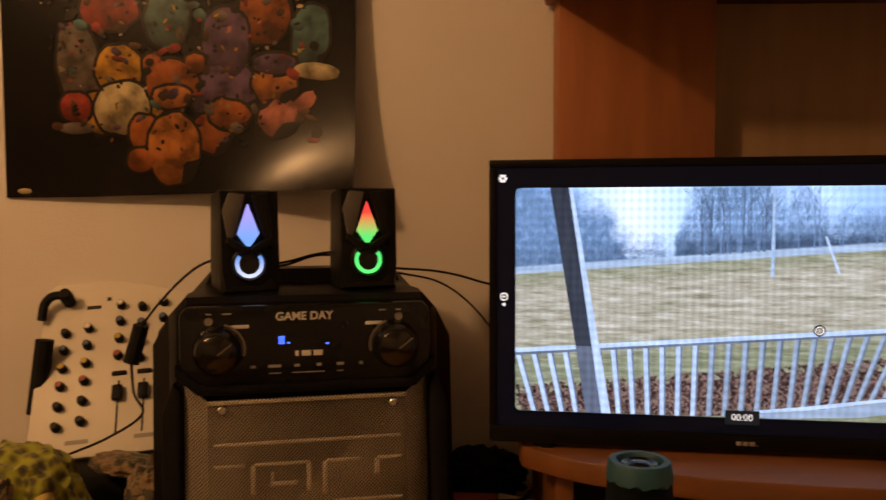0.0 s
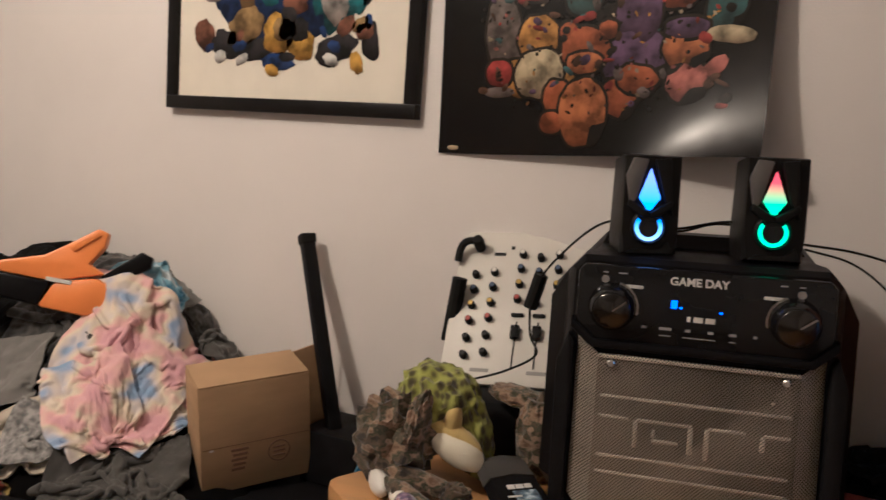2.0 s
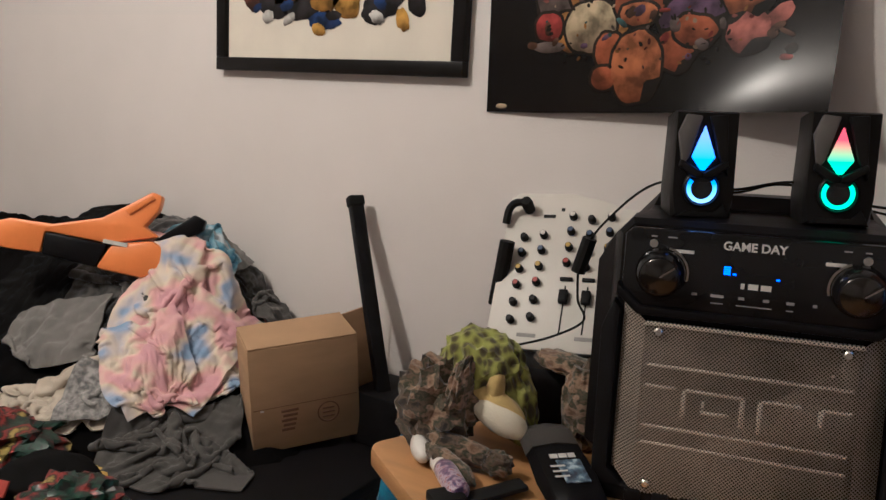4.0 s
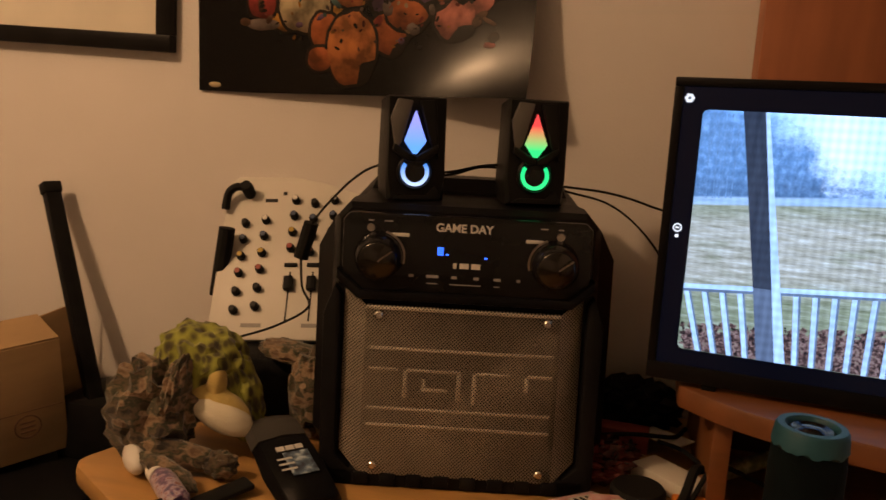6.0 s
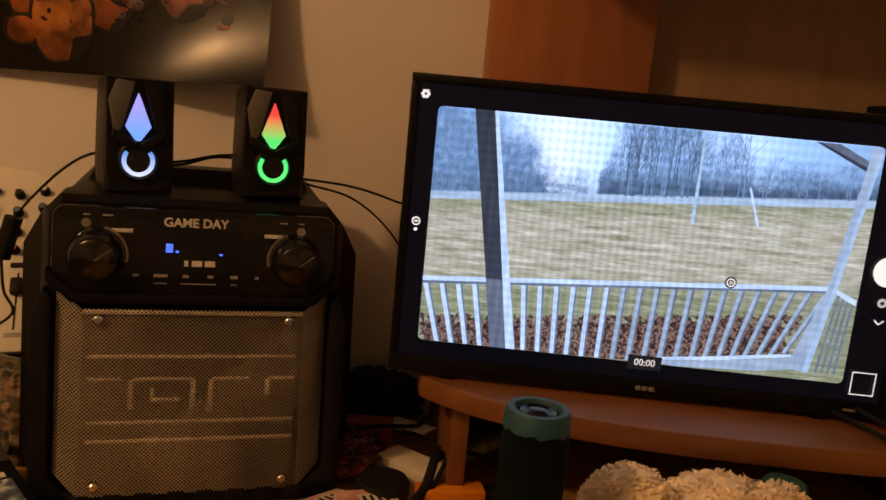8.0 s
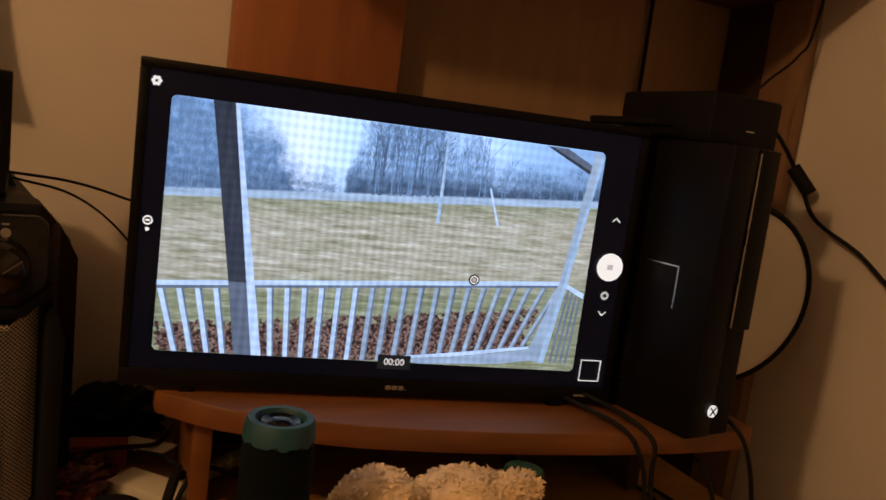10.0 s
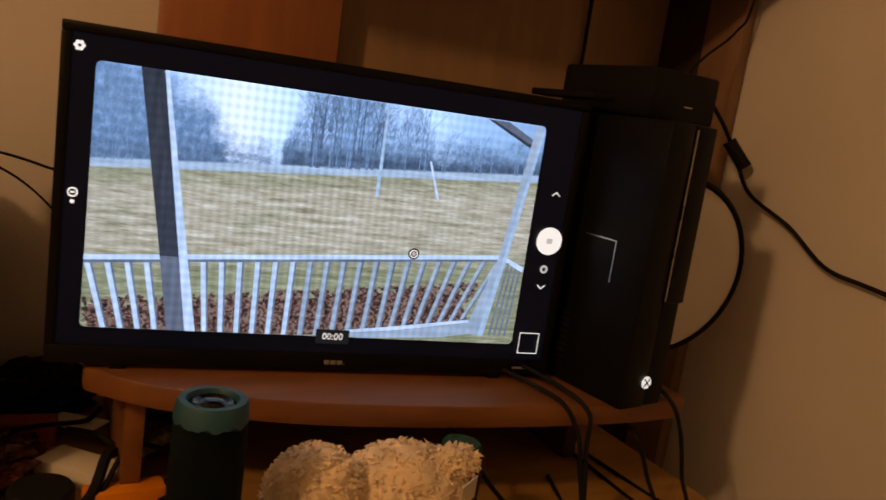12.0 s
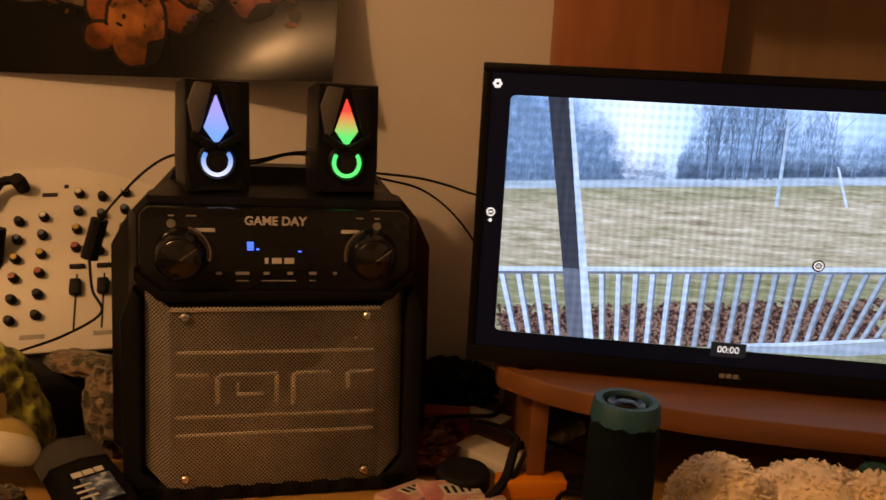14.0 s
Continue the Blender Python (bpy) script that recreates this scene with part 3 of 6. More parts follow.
DARKICON = glow("picture_dark", (0.01, 0.012, 0.015), (0.01, 0.012, 0.015), 1)
icon_disc("record_button", 0.526, 0.166, 0.0165, ICON)
part("record_symbol", box(0.5225, 0.5295, -0.0041, -0.0039, 0.163, 0.169), ICONDIM, screen, smooth=0)
icon_disc("capture_pointer", 0.363, 0.138, 0.0064, DARKICON)
icon_ring("pointer_ring", 0.363, 0.138, 0.0034, 0.0047, ICON).location.y = -0.0006
icon_disc("pointer_centre", 0.363, 0.138, 0.0022, ICONDIM, -0.0042)
icon_disc("camera_symbol", 0.525, 0.132, 0.005, ICONDIM)
icon_disc("camera_symbol_lens", 0.525, 0.132, 0.0022, DARKICON, -0.0040)
for v, k in ((0.222, 1), (0.110, -1)):
    part("chevron", prism([(0.520, v - 0.002 * k), (0.525, v + 0.0025 * k), (0.530, v - 0.002 * k), (0.530, v - 0.0035 * k), (0.525, v + 0.0008 * k), (0.520, v - 0.0035 * k)], -0.0036, -0.0034), ICON, screen, smooth=0)
for x0, x1, z0, z1 in ((0.508, 0.534, 0.0525, 0.0535), (0.508, 0.534, 0.0275, 0.0285), (0.508, 0.509, 0.0275, 0.0535), (0.533, 0.534, 0.0275, 0.0535)):
    part("preview_frame", box(x0, x1, -0.0036, -0.0034, z0, z1), ICON, screen, smooth=0)
for k in range(6):
    icon_disc("menu_symbol_petal", 0.016 + 0.0032 * math.cos(k * 1.047), 0.3075 + 0.0032 * math.sin(k * 1.047), 0.0019, ICON)
icon_ring("mode_symbol", 0.0175, 0.171, 0.0032, 0.0048, ICON)
part("mode_symbol_bar", box(0.0155, 0.0195, -0.0036, -0.0034, 0.170, 0.172), ICON, screen, smooth=0)
icon_disc("mode_symbol_dot", 0.0175, 0.162, 0.002, ICON)
part("timer_plate", box(0.265, 0.302, -0.0037, -0.0034, 0.0305, 0.0465), DARKICON, screen, smooth=0)
lettering("timer_digits", "00:00", 0.0105, ICON, screen, pose(0.2835, -0.0039, 0.0385, 90, 0, 0), 0.0001)
for k, w in enumerate((0.006, 0.006, 0.006, 0.0015)):
    part("maker_mark", box(0.2775 + 0.0072 * k, 0.2775 + 0.0072 * k + w, -0.0042, -0.003, 0.0065, 0.0115 if w > 0.002 else 0.008, 0.0008), GREYPRINT, tv)
part("model_mark", box(0.505, 0.524, -0.0038, -0.003, 0.008, 0.0105), GREYPRINT, tv)

# ---- the party speaker ----
TAN = math.tan(radians(5.5))
ks = thing("party_speaker", pose(-0.205, -0.038, DESK, 0, 0, 12), "large black party loudspeaker with grey perforated steel grille and control panel", "loudspeaker")


def lean(x, y, z):
    return (x, y + z * TAN, z)


def sheared(bm):
    for v in bm.verts:
        v.co.y += v.co.z * TAN
    return bm


def section(w, top, chamfer, foot, y):
    return [lean(x, y, z) for x, z in ((-w + 0.02, foot), (w - 0.02, foot), (w, foot + 0.03), (w, top - chamfer * 1.15), (w - chamfer, top), (-w + chamfer, top), (-w, top - chamfer * 1.15), (-w, foot + 0.03))]


part("cabinet", loft([section(0.147, 0.322, 0.012, 0.008, 0.010), section(0.152, 0.328, 0.014, 0.006, 0.018), section(0.160, 0.33, 0.022, 0.006, 0.045), section(0.183, 0.332, 0.058, 0.006, 0.075), section(0.184, 0.333, 0.058, 0.006, 0.125), section(0.186, 0.350, 0.066, 0.006, 0.143), section(0.186, 0.350, 0.066, 0.006, 0.19), section(0.165, 0.33, 0.055, 0.02, 0.225)]), SATIN, ks, smooth=20)
part("base_lip", sheared(prism([(-0.13, 0.0), (0.13, 0.0), (0.15, 0.012), (0.15, 0.02), (-0.15, 0.02), (-0.15, 0.012)], -0.004, 0.16, 0.002)), BLACK, ks)
for i in range(8):
    x = -0.11 + 0.22 * i / 7
    part("base_rib", sheared(box(x - 0.009, x + 0.009, -0.008, 0.0, 0.004, 0.018, 0.0015)), BLACK, ks)
for s in (-1, 1):
    part("corner_bumper", sheared(prism([(s * 0.147, 0.0), (s * 0.160, 0.01), (s * 0.162, 0.20), (s * 0.150, 0.235), (s * 0.142, 0.225), (s * 0.142, 0.035), (s * 0.118, 0.015), (s * 0.12, 0.0)], -0.004, 0.03, 0.003)), BLACK, ks)
# the grille: a flat face with two side facets and cut corners
g0, g1 = 0.016, 0.226
grille = bmesh.new()
gp = {}
for key, (x, y, z) in {"a": (-0.138, 0.012, g0 + 0.022), "b": (-0.112, 0, g0), "c": (0.112, 0, g0), "d": (0.138, 0.012, g0 + 0.022), "e": (0.138, 0.012, g1 + 0.008), "f": (0.112, 0, g1 - 0.012), "g": (-0.112, 0, g1 - 0.012), "h": (-0.138, 0.012, g1 + 0.008)}.items():
    gp[key] = grille.verts.new((x, y - 0.006, z))
for keys in ("bcfg", "abgh", "cdef"):
    grille.faces.new([gp[k] for k in keys])
bmesh.ops.solidify(grille, geom=grille.faces[:], thickness=0.0025)
part("grille", sheared(grille), MESH, ks, "grey perforated steel grille", smooth=10)
part("grille_top_edge", sheared(box(-0.112, 0.112, -0.0085, -0.002, g1 - 0.0165, g1 - 0.0115, 0.001)), MESH, ks)
ridges = [(-0.106, 0.106, 0.162, 0.1675), (-0.106, -0.072, 0.138, 0.1435), (0.078, 0.106, 0.138, 0.1435), (-0.062, -0.0, 0.138, 0.1435), (0.018, 0.058, 0.138, 0.1435), (-0.106, 0.106, 0.092, 0.0975), (-0.106, 0.106, 0.072, 0.0775)]
for x0, x1, z0, z1 in ridges:
    part("embossed_ridge", sheared(box(x0, x1, -0.0067, -0.004, z0 + 0.0005, z1 - 0.0005, 0.001)), MESH, ks)
for x0, x1, z0, z1 in ((-0.066, -0.060, 0.108, 0.140), (-0.004, 0.002, 0.108, 0.140), (0.014, 0.020, 0.104, 0.140), (0.074, 0.080, 0.122, 0.140), (-0.044, -0.014, 0.116, 0.121), (-0.044, -0.040, 0.121, 0.132)):
    part("embossed_ridge", sheared(box(x0, x1, -0.0066, -0.004, z0, z1, 0.001)), MESH, ks)
bolt = joined(lathe([(0.0, -0.0125), (0.0035, -0.0125), (0.005, -0.011), (0.0052, -0.0075), (0.0052, -0.004)], 12, "y"), moved(box(-0.0035, 0.0035, -0.0135, -0.012, -0.0006, 0.0006), pose(0, 0, 0, 0, 30, 0)))
for x, z in ((-0.0965, 0.204), (0.0965, 0.204), (-0.0965, 0.028), (0.0965, 0.028)):
    part("bolt", moved(bolt.copy(), pose(x, z * TAN, z)), CHROME, ks, "bright steel bolt")
part("grille_rivet", moved(lathe([(0.0, -0.0095), (0.002, -0.0095), (0.0022, -0.006)], 10, "y"), pose(0.084, 0.18 * TAN, 0.18)), CHROME, ks)
# the control panel
panel = part("control_panel", sheared(prism([(-0.118, 0.228), (0.118, 0.228), (0.142, 0.248), (0.142, 0.312), (0.134, 0.32), (-0.134, 0.32), (-0.142, 0.312), (-0.142, 0.248)], -0.008, 0.012, 0.0025)), GLOSS, ks, "gloss black control panel")
part("panel_rim", sheared(prism([(-0.122, 0.222), (0.122, 0.222), (0.147, 0.244), (0.147, 0.256), (0.118, 0.232), (-0.118, 0.232), (-0.147, 0.256), (-0.147, 0.244)], -0.013, 0.01, 0.002)), SATIN, ks)


def on_panel(x, z, y=-0.0082):
    return pose(x, y + z * TAN, z, 90 - 5.5, 0, 0)


lettering("panel_title", "GAME DAY", 0.0130, PRINT, panel, on_panel(-0.004, 0.3065), bold=0.00035)
for x, w in ((-0.015, 0.004), (-0.0075, 0.0105), (0.0055, 0.0105)):
    part("maker_mark", sheared(box(x, x + w, -0.0088, -0.008, 0.2615, 0.2675)), PRINT, panel, smooth=0)
for s in (-1, 1):
    part("knob_tag", sheared(box(s * 0.076 - 0.010, s * 0.076 + 0.010, -0.0088, -0.008, 0.2945, 0.2985, 0.0004)), PRINT, panel)
    at = pose(s * 0.100, 0.272 * TAN - 0.005, 0.272, 5.5, 0, 0)
    knob = part("volume_knob", moved(lathe([(0.0, -0.026), (0.015, -0.026), (0.022, -0.024), (0.0255, -0.018), (0.0275, -0.006), (0.0275, 0.0)], 32, "y"), at), GLOSS, panel, "gloss black knob")
    part("knob_dial", moved(ring_arc(0.0282, 0.0305, -30 if s < 0 else 110, 75 if s < 0 else 250, -0.0046, -0.0032, 24), at), STEEL, panel, smooth=0)
    part("face_cap", moved(lathe([(0.0, -0.0305), (0.004, -0.0300), (0.0195, -0.0255), (0.0205, -0.0245)], 32, "y"), at), DARKCHROME, knob, "dark chrome knob face")
    part("pointer", moved(box(-0.0010, 0.0010, -0.0315, -0.0250, 0.002, 0.0215), at @ pose(0, 0, 0, 0, 52, 0)), CHROME, knob)
for x, w in ((-0.062, 0.006), (-0.038, 0.014), (-0.013, 0.006), (0.012, 0.006), (0.036, 0.008), (0.060, 0.004)):
    part("button_mark", sheared(box(x - w / 2, x + w / 2, -0.0088, -0.008, 0.2495, 0.2525)), GREYPRINT, panel, smooth=0)
for x, w in ((-0.038, 0.013), (0.0, 0.036), (0.036, 0.007)):
    part("button_caption", sheared(box(x - w / 2, x + w / 2, -0.0088, -0.008, 0.2425, 0.2435)), GREYPRINT, panel, smooth=0)
for x, w in ((-0.110, 0.006), (-0.090, 0.010), (0.086, 0.008), (0.105, 0.006)):
    part("socket_caption", sheared(box(x - w / 2, x + w / 2, -0.0088, -0.008, 0.3105, 0.312)), GREYPRINT, panel, smooth=0)
for x in (-0.110, 0.105):
    part("jack_socket", moved(lathe([(0.0028, -0.0095), (0.0045, -0.0095), (0.0048, -0.007)], 14, "y"), pose(x, 0.303 * TAN, 0.303)), STEEL, panel)
LEDBLUE = glow("blue_display", (0.03, 0.10, 1.0), (0.05, 0.16, 1.0), 2.2)
for k in range(4):
    part("display_bar", sheared(box(-0.0335, -0.0265, -0.0088, -0.008, 0.2755 + 0.0024 * k, 0.2773 + 0.0024 * k)), LEDBLUE, panel, smooth=0)
part("display_dot", sheared(box(-0.024, -0.0205, -0.0088, -0.008, 0.2757, 0.2775)), LEDBLUE, panel, smooth=0)
part("display_dot", sheared(box(0.0200, 0.0235, -0.0088, -0.008, 0.2737, 0.2755)), LEDBLUE, panel, smooth=0)

# ---- two small lit speakers on top ----
SK = material("moulded_black_plastic", (0.010, 0.010, 0.010), 0.38, 0, 0.15, 30, 0.15, 700)
FACET = material("matte_grey_facet", (0.11, 0.104, 0.098), 0.5, 0, 0.1, 30, 0.15, 700)


def small_speaker(m, label, low, top, ring_low, ring_top):
    o = thing("computer_speaker", m, label, "speaker", "pair of small speakers")
    w, hgt = 0.0345, 0.124
    part("cabinet", loft([[(-w + 0.004, 0, 0.004), (w - 0.004, 0, 0.004), (w, 0, 0.03), (w, 0, hgt - 0.002), (-w, 0, hgt - 0.002), (-w, 0, 0.03)], [(-w, 0.006, 0), (w, 0.006, 0), (w + 0.002, 0.008, 0.03), (w + 0.001, 0.008, hgt), (-w - 0.001, 0.008, hgt), (-w - 0.002, 0.008, 0.03)], [(-w + 0.002, 0.066, 0), (w - 0.002, 0.066, 0), (w, 0.066, 0.03), (w - 0.002, 0.062, hgt - 0.004), (-w + 0.002, 0.062, hgt - 0.004), (-w, 0.066, 0.03)]]), SK, o, smooth=15)
    cx = -0.003
    for s in (-1, 1):
        part("front_facet", prism([(cx + s * 0.004, hgt - 0.006), (cx + s * 0.022, hgt - 0.004), (cx + s * 0.0305, hgt - 0.026), (cx + s * 0.024, 0.060), (cx + s * 0.0170, 0.070)] if s < 0 else [(cx + 0.004, hgt - 0.006), (cx + 0.024, hgt - 0.004), (cx + 0.028, 0.05), (cx + 0.020, 0.066), (cx + 0.0175, 0.070)], -0.006, 0.001, 0.0015), FACET if s < 0 else SK, o)
    lens = part("light_window", prism([(cx, hgt - 0.017), (cx + 0.0132, 0.071), (cx, 0.053), (cx - 0.0132, 0.071)], -0.0045, 0.001, 0.001), glow("lit_window", low, top, 1.25, 0.2, 0.75), o, "glowing diamond-shaped light")
    for s in (-1, 1):
        part("brow", prism([(cx, 0.047), (cx, 0.053), (cx + s * 0.026, 0.068), (cx + s * 0.028, 0.060), (cx + s * 0.010, 0.047)], -0.010, 0.0, 0.0015), SK, o)
    part("driver_surround", moved(lathe([(0.0215, 0.002), (0.0215, -0.004), (0.0195, -0.006), (0.018, -0.003)], 28, "y"), pose(cx, 0, 0.035)), SK, o)
    part("light_ring", moved(ring_arc(0.0126, 0.0170, -218, 38, -0.0055, -0.002, 30), pose(cx, 0, 0.035)), glow("lit_ring", ring_low, ring_top, 1.3), o, "glowing ring light")
    part("driver_cone", moved(lathe([(0.0, -0.004), (0.004, -0.0045), (0.006, -0.002), (0.0122, -0.0045)], 24, "y"), pose(cx, 0, 0.035)), GLOSS, o)
    part("foot_wedge", prism([(-w + 0.004, 0.002), (w - 0.004, 0.002), (w - 0.012, 0.018), (w - 0.022, 0.008), (-w + 0.014, 0.008)], -0.004, 0.002, 0.001), SK, o)
    return o


TOP = 1.094
small_speaker(pose(-0.2835, 0.022, TOP, -3, 0, 29), "small black angular computer speaker with blue lights on the party speaker", (0.14, 0.36, 0.95), (0.32, 0.32, 0.95), (0.60, 0.72, 1.0), (0.05, 0.22, 0.70))
small_speaker(pose(-0.144, 0.048, TOP + 0.003, -3, 0, 22), "small black angular computer speaker with red and green lights", (0.05, 0.75, 0.18), (0.85, 0.06, 0.05), (0.06, 0.9, 0.2), (0.03, 0.7, 0.18))

# ---- poster and framed picture ----
POSTER = patches("poster_print", [(0.007, 0.0055, 0.005), (0.010, 0.008, 0.007), (0.017, 0.012, 0.009)], 6, rough=0.23, bump=0.22, bump_scale=8, sheen=0.0)
poster = thing("wall_poster", Matrix(), "glossy dark poster of coloured figures, lower corner curling off the wall", "poster")
PX0, PX1, PZ0, PZ1 = -0.735, -0.186, 1.214, 2.08


def curl(x, z):
    u = (x - PX0) / (PX1 - PX0)
    return WY - 0.004 - 0.036 * max(0, u - 0.2) ** 1.3 * math.exp(-max(0, z - PZ0) / 0.075) - 0.022 * max(0, u - 0.6) ** 2 / 0.16 * math.exp(-max(0, z - PZ0) / 0.2) - 0.028 * u * math.exp(-max(0, z - PZ0) / 0.6) - 0.006 * math.sin(u * 9) * u * math.exp(-(z - PZ0) / 0.05)


sheet = bmesh.new()
NX, NZ = 36, 60
grid = [[None] * (NZ + 1) for _ in range(NX + 1)]
for i in range(NX + 1):
    for j in range(NZ + 1):
        x, z = PX0 + (PX1 - PX0) * i / NX, PZ0 + (PZ1 - PZ0) * (j / NZ) ** 1.4
        grid[i][j] = sheet.verts.new((x, curl(x, z), z + 0.012 * max(0, (i / NX) - 0.2) * math.exp(-(z - PZ0) / 0.1)))
for i in range(NX):
    for j in range(NZ):
        sheet.faces.new((grid[i][j], grid[i + 1][j], grid[i + 1][j + 1], grid[i][j + 1]))
bmesh.ops.solidify(sheet, geom=sheet.faces[:], thickness=0.0004)
part("sheet", sheet, POSTER, poster, smooth=60)


def flat_shape(name, x, z, rx, rz, mat, parent, turn=0, layer=1, wob=0.08, y=None, power=2.0):
    """A printed area that follows the sheet."""
    bm = bmesh.new()
    vs = []
    for k in range(28):
        a = 2 * math.pi * k / 28
        c, s = math.cos(a), math.sin(a)
        r = (abs(c) ** power + abs(s) ** power) ** (-1 / power) * (1 + wob * noise.noise(Vector((c * 2 + x * 30, s * 2 + z * 30, 0))))
        dx, dz = r * rx * c, r * rz * s
        t = radians(turn)
        px, pz = x + dx * math.cos(t) - dz * math.sin(t), z + dx * math.sin(t) + dz * math.cos(t)
        vs.append(bm.verts.new((px, (curl(px, pz) if y is None else y) - 0.0006 - 0.00012 * layer, pz)))
    mid = bm.verts.new((x, (curl(x, z) if y is None else y) - 0.0006 - 0.00012 * layer, z))
    for k in range(28):
        bm.faces.new((vs[k], vs[(k + 1) % 28], mid))
    return part(name, bm, mat, parent, smooth=0)


def ink(name, colour, other=None):
    """Printed colour with top-lit shading put into each shape, lighter towards its top, and a fine mottle."""
    m = patches(name, [tuple(Vector(colour) * 0.35), tuple(Vector(colour) * 0.8), other or tuple(Vector(colour) * 1.2)], 34, rough=0.3, bump=0.0, sheen=0.0)
    nt = m.node_tree
    b = nt.nodes["Principled BSDF"]
    b.inputs["Specular IOR Level"].default_value = 0.2
    co = nt.nodes.new("ShaderNodeTexCoord")
    sep = nt.nodes.new("ShaderNodeSeparateXYZ")
    nt.links.new(co.outputs["Generated"], sep.inputs[0])
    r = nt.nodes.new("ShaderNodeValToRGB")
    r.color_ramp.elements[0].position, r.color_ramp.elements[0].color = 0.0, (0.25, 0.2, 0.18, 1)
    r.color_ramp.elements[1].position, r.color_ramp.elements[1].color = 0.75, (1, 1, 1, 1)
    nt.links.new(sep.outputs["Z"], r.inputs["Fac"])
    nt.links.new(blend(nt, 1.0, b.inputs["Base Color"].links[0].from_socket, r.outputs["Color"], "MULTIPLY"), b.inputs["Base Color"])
    return m


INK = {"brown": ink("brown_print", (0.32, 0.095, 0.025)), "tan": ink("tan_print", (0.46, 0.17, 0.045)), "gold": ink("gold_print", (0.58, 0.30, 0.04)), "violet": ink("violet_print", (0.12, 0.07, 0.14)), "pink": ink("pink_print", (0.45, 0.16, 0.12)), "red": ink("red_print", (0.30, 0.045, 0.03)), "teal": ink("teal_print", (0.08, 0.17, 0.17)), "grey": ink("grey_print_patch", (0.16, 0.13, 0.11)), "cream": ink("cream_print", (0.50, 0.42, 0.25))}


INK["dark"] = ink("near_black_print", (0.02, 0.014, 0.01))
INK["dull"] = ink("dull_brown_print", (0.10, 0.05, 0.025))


def figure(px, pz, rx, rz, colour, turn=0, layer=1, power=2.3):
    """A plain printed shape; px to the right of the sheet's left edge, pz above its lower edge, in centimetres."""
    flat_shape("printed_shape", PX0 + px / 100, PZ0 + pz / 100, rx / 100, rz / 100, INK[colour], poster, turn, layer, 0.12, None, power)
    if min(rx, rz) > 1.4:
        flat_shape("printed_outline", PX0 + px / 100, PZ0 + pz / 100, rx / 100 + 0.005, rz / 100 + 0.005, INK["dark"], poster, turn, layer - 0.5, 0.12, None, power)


for row in (
    (12, 20, 3.2, 6.5, "grey", 8, 1), (17, 28.5, 4.5, 3, "red", 0, 1), (26, 27, 3.4, 4.5, "teal", 0, 1), (41, 27.5, 3.8, 4.5, "brown", 0, 1), (48, 24, 2.8, 5, "teal", -6, 1),
    (35, 23, 3.6, 5.5, "violet", 0, 2), (35, 15, 5, 5.5, "violet", 0, 2), (18.3, 19.5, 3.6, 3.6, "gold", 0, 2), (18.8, 13.5, 4.4, 4, "cream", 0, 3), (15, 13, 2.6, 3.2, "gold", 25, 2), (22.5, 13.5, 2.4, 3.2, "gold", -25, 2),
    (11.4, 13.8, 2.4, 2.2, "red", 0, 3), (11.6, 10.6, 2.9, 0.9, "grey", 0, 3), (42.5, 17.5, 3.4, 3.6, "tan", 0, 3), (42.4, 20, 3.2, 1.5, "violet", 0, 4), (43, 12, 3, 3, "pink", 0, 3), (47, 14, 2.2, 1.2, "pink", 40, 3), (49, 18.7, 3.4, 1.3, "cream", -8, 4),
    (26.6, 17.2, 4.0, 3.6, "brown", 0, 4), (23.6, 20.2, 1.5, 1.5, "brown", 0, 4), (30.2, 20.2, 1.5, 1.5, "brown", 0, 4), (26.5, 15.2, 2.9, 1.7, "tan", 0, 5), (26.8, 7.2, 4.0, 5.4, "tan", 0, 5), (22.6, 9, 2.4, 3.6, "brown", 18, 4), (32.5, 9.4, 3.2, 2.6, "brown", -30, 4), (35.5, 12.4, 3.2, 2.2, "brown", -10, 5), (21.6, 5.6, 2.0, 1.8, "brown", 0, 5),
    (3.0, 1.0, 1.1, 0.45, "cream", 0, 1),
):
    figure(*row)
EYES = ink("pale_print", (0.5, 0.45, 0.38))
CREASE = material("worn_paper_edge", (0.35, 0.30, 0.24), 0.5, 0, 0.2, 30)
for c in range(70):
    rng = random.Random(c)
    figure(8 + rng.random() * 42, 8 + rng.random() * 26, 0.3 + rng.random() * 0.8, 0.3 + rng.random() * 0.9, rng.choice(["grey", "violet", "dull", "red", "teal", "dark", "dark", "dull"]), rng.random() * 90, 6)



def specks(colour, count, seed):
    """Small printed touches of one colour, scattered over the figures."""
    rnd = random.Random(seed)
    bm = bmesh.new()
    for k in range(count):
        x, z = PX0 + (0.10 + 0.78 * rnd.random()) * (PX1 - PX0), PZ0 + 0.07 + 0.28 * rnd.random()
        if abs(x - PX0 - 0.27) > 0.10 + 0.5 * (z - PZ0):
            continue
        turn, rx, rz = rnd.random() * 6, 0.0015 + 0.004 * rnd.random(), 0.0012 + 0.0022 * rnd.random()
        pts = []
        for q in range(7):
            a = 0.9 * q
            dx, dz = rx * math.cos(a), rz * math.sin(a)
            px, pz = x + dx * math.cos(turn) - dz * math.sin(turn), z + dx * math.sin(turn) + dz * math.cos(turn)
            pts.append(bm.verts.new((px, curl(px, pz) - 0.0018 - 0.000002 * k, pz)))
        bm.faces.new(pts)
    part("printed_specks", bm, INK[colour], poster, smooth=0)["kind"] = "stuff"


for n, (c, many_of) in enumerate((("dark", 150), ("cream", 24), ("gold", 24), ("pink", 20), ("teal", 20), ("red", 24), ("grey", 24))):
    specks(c, many_of, 300 + n)

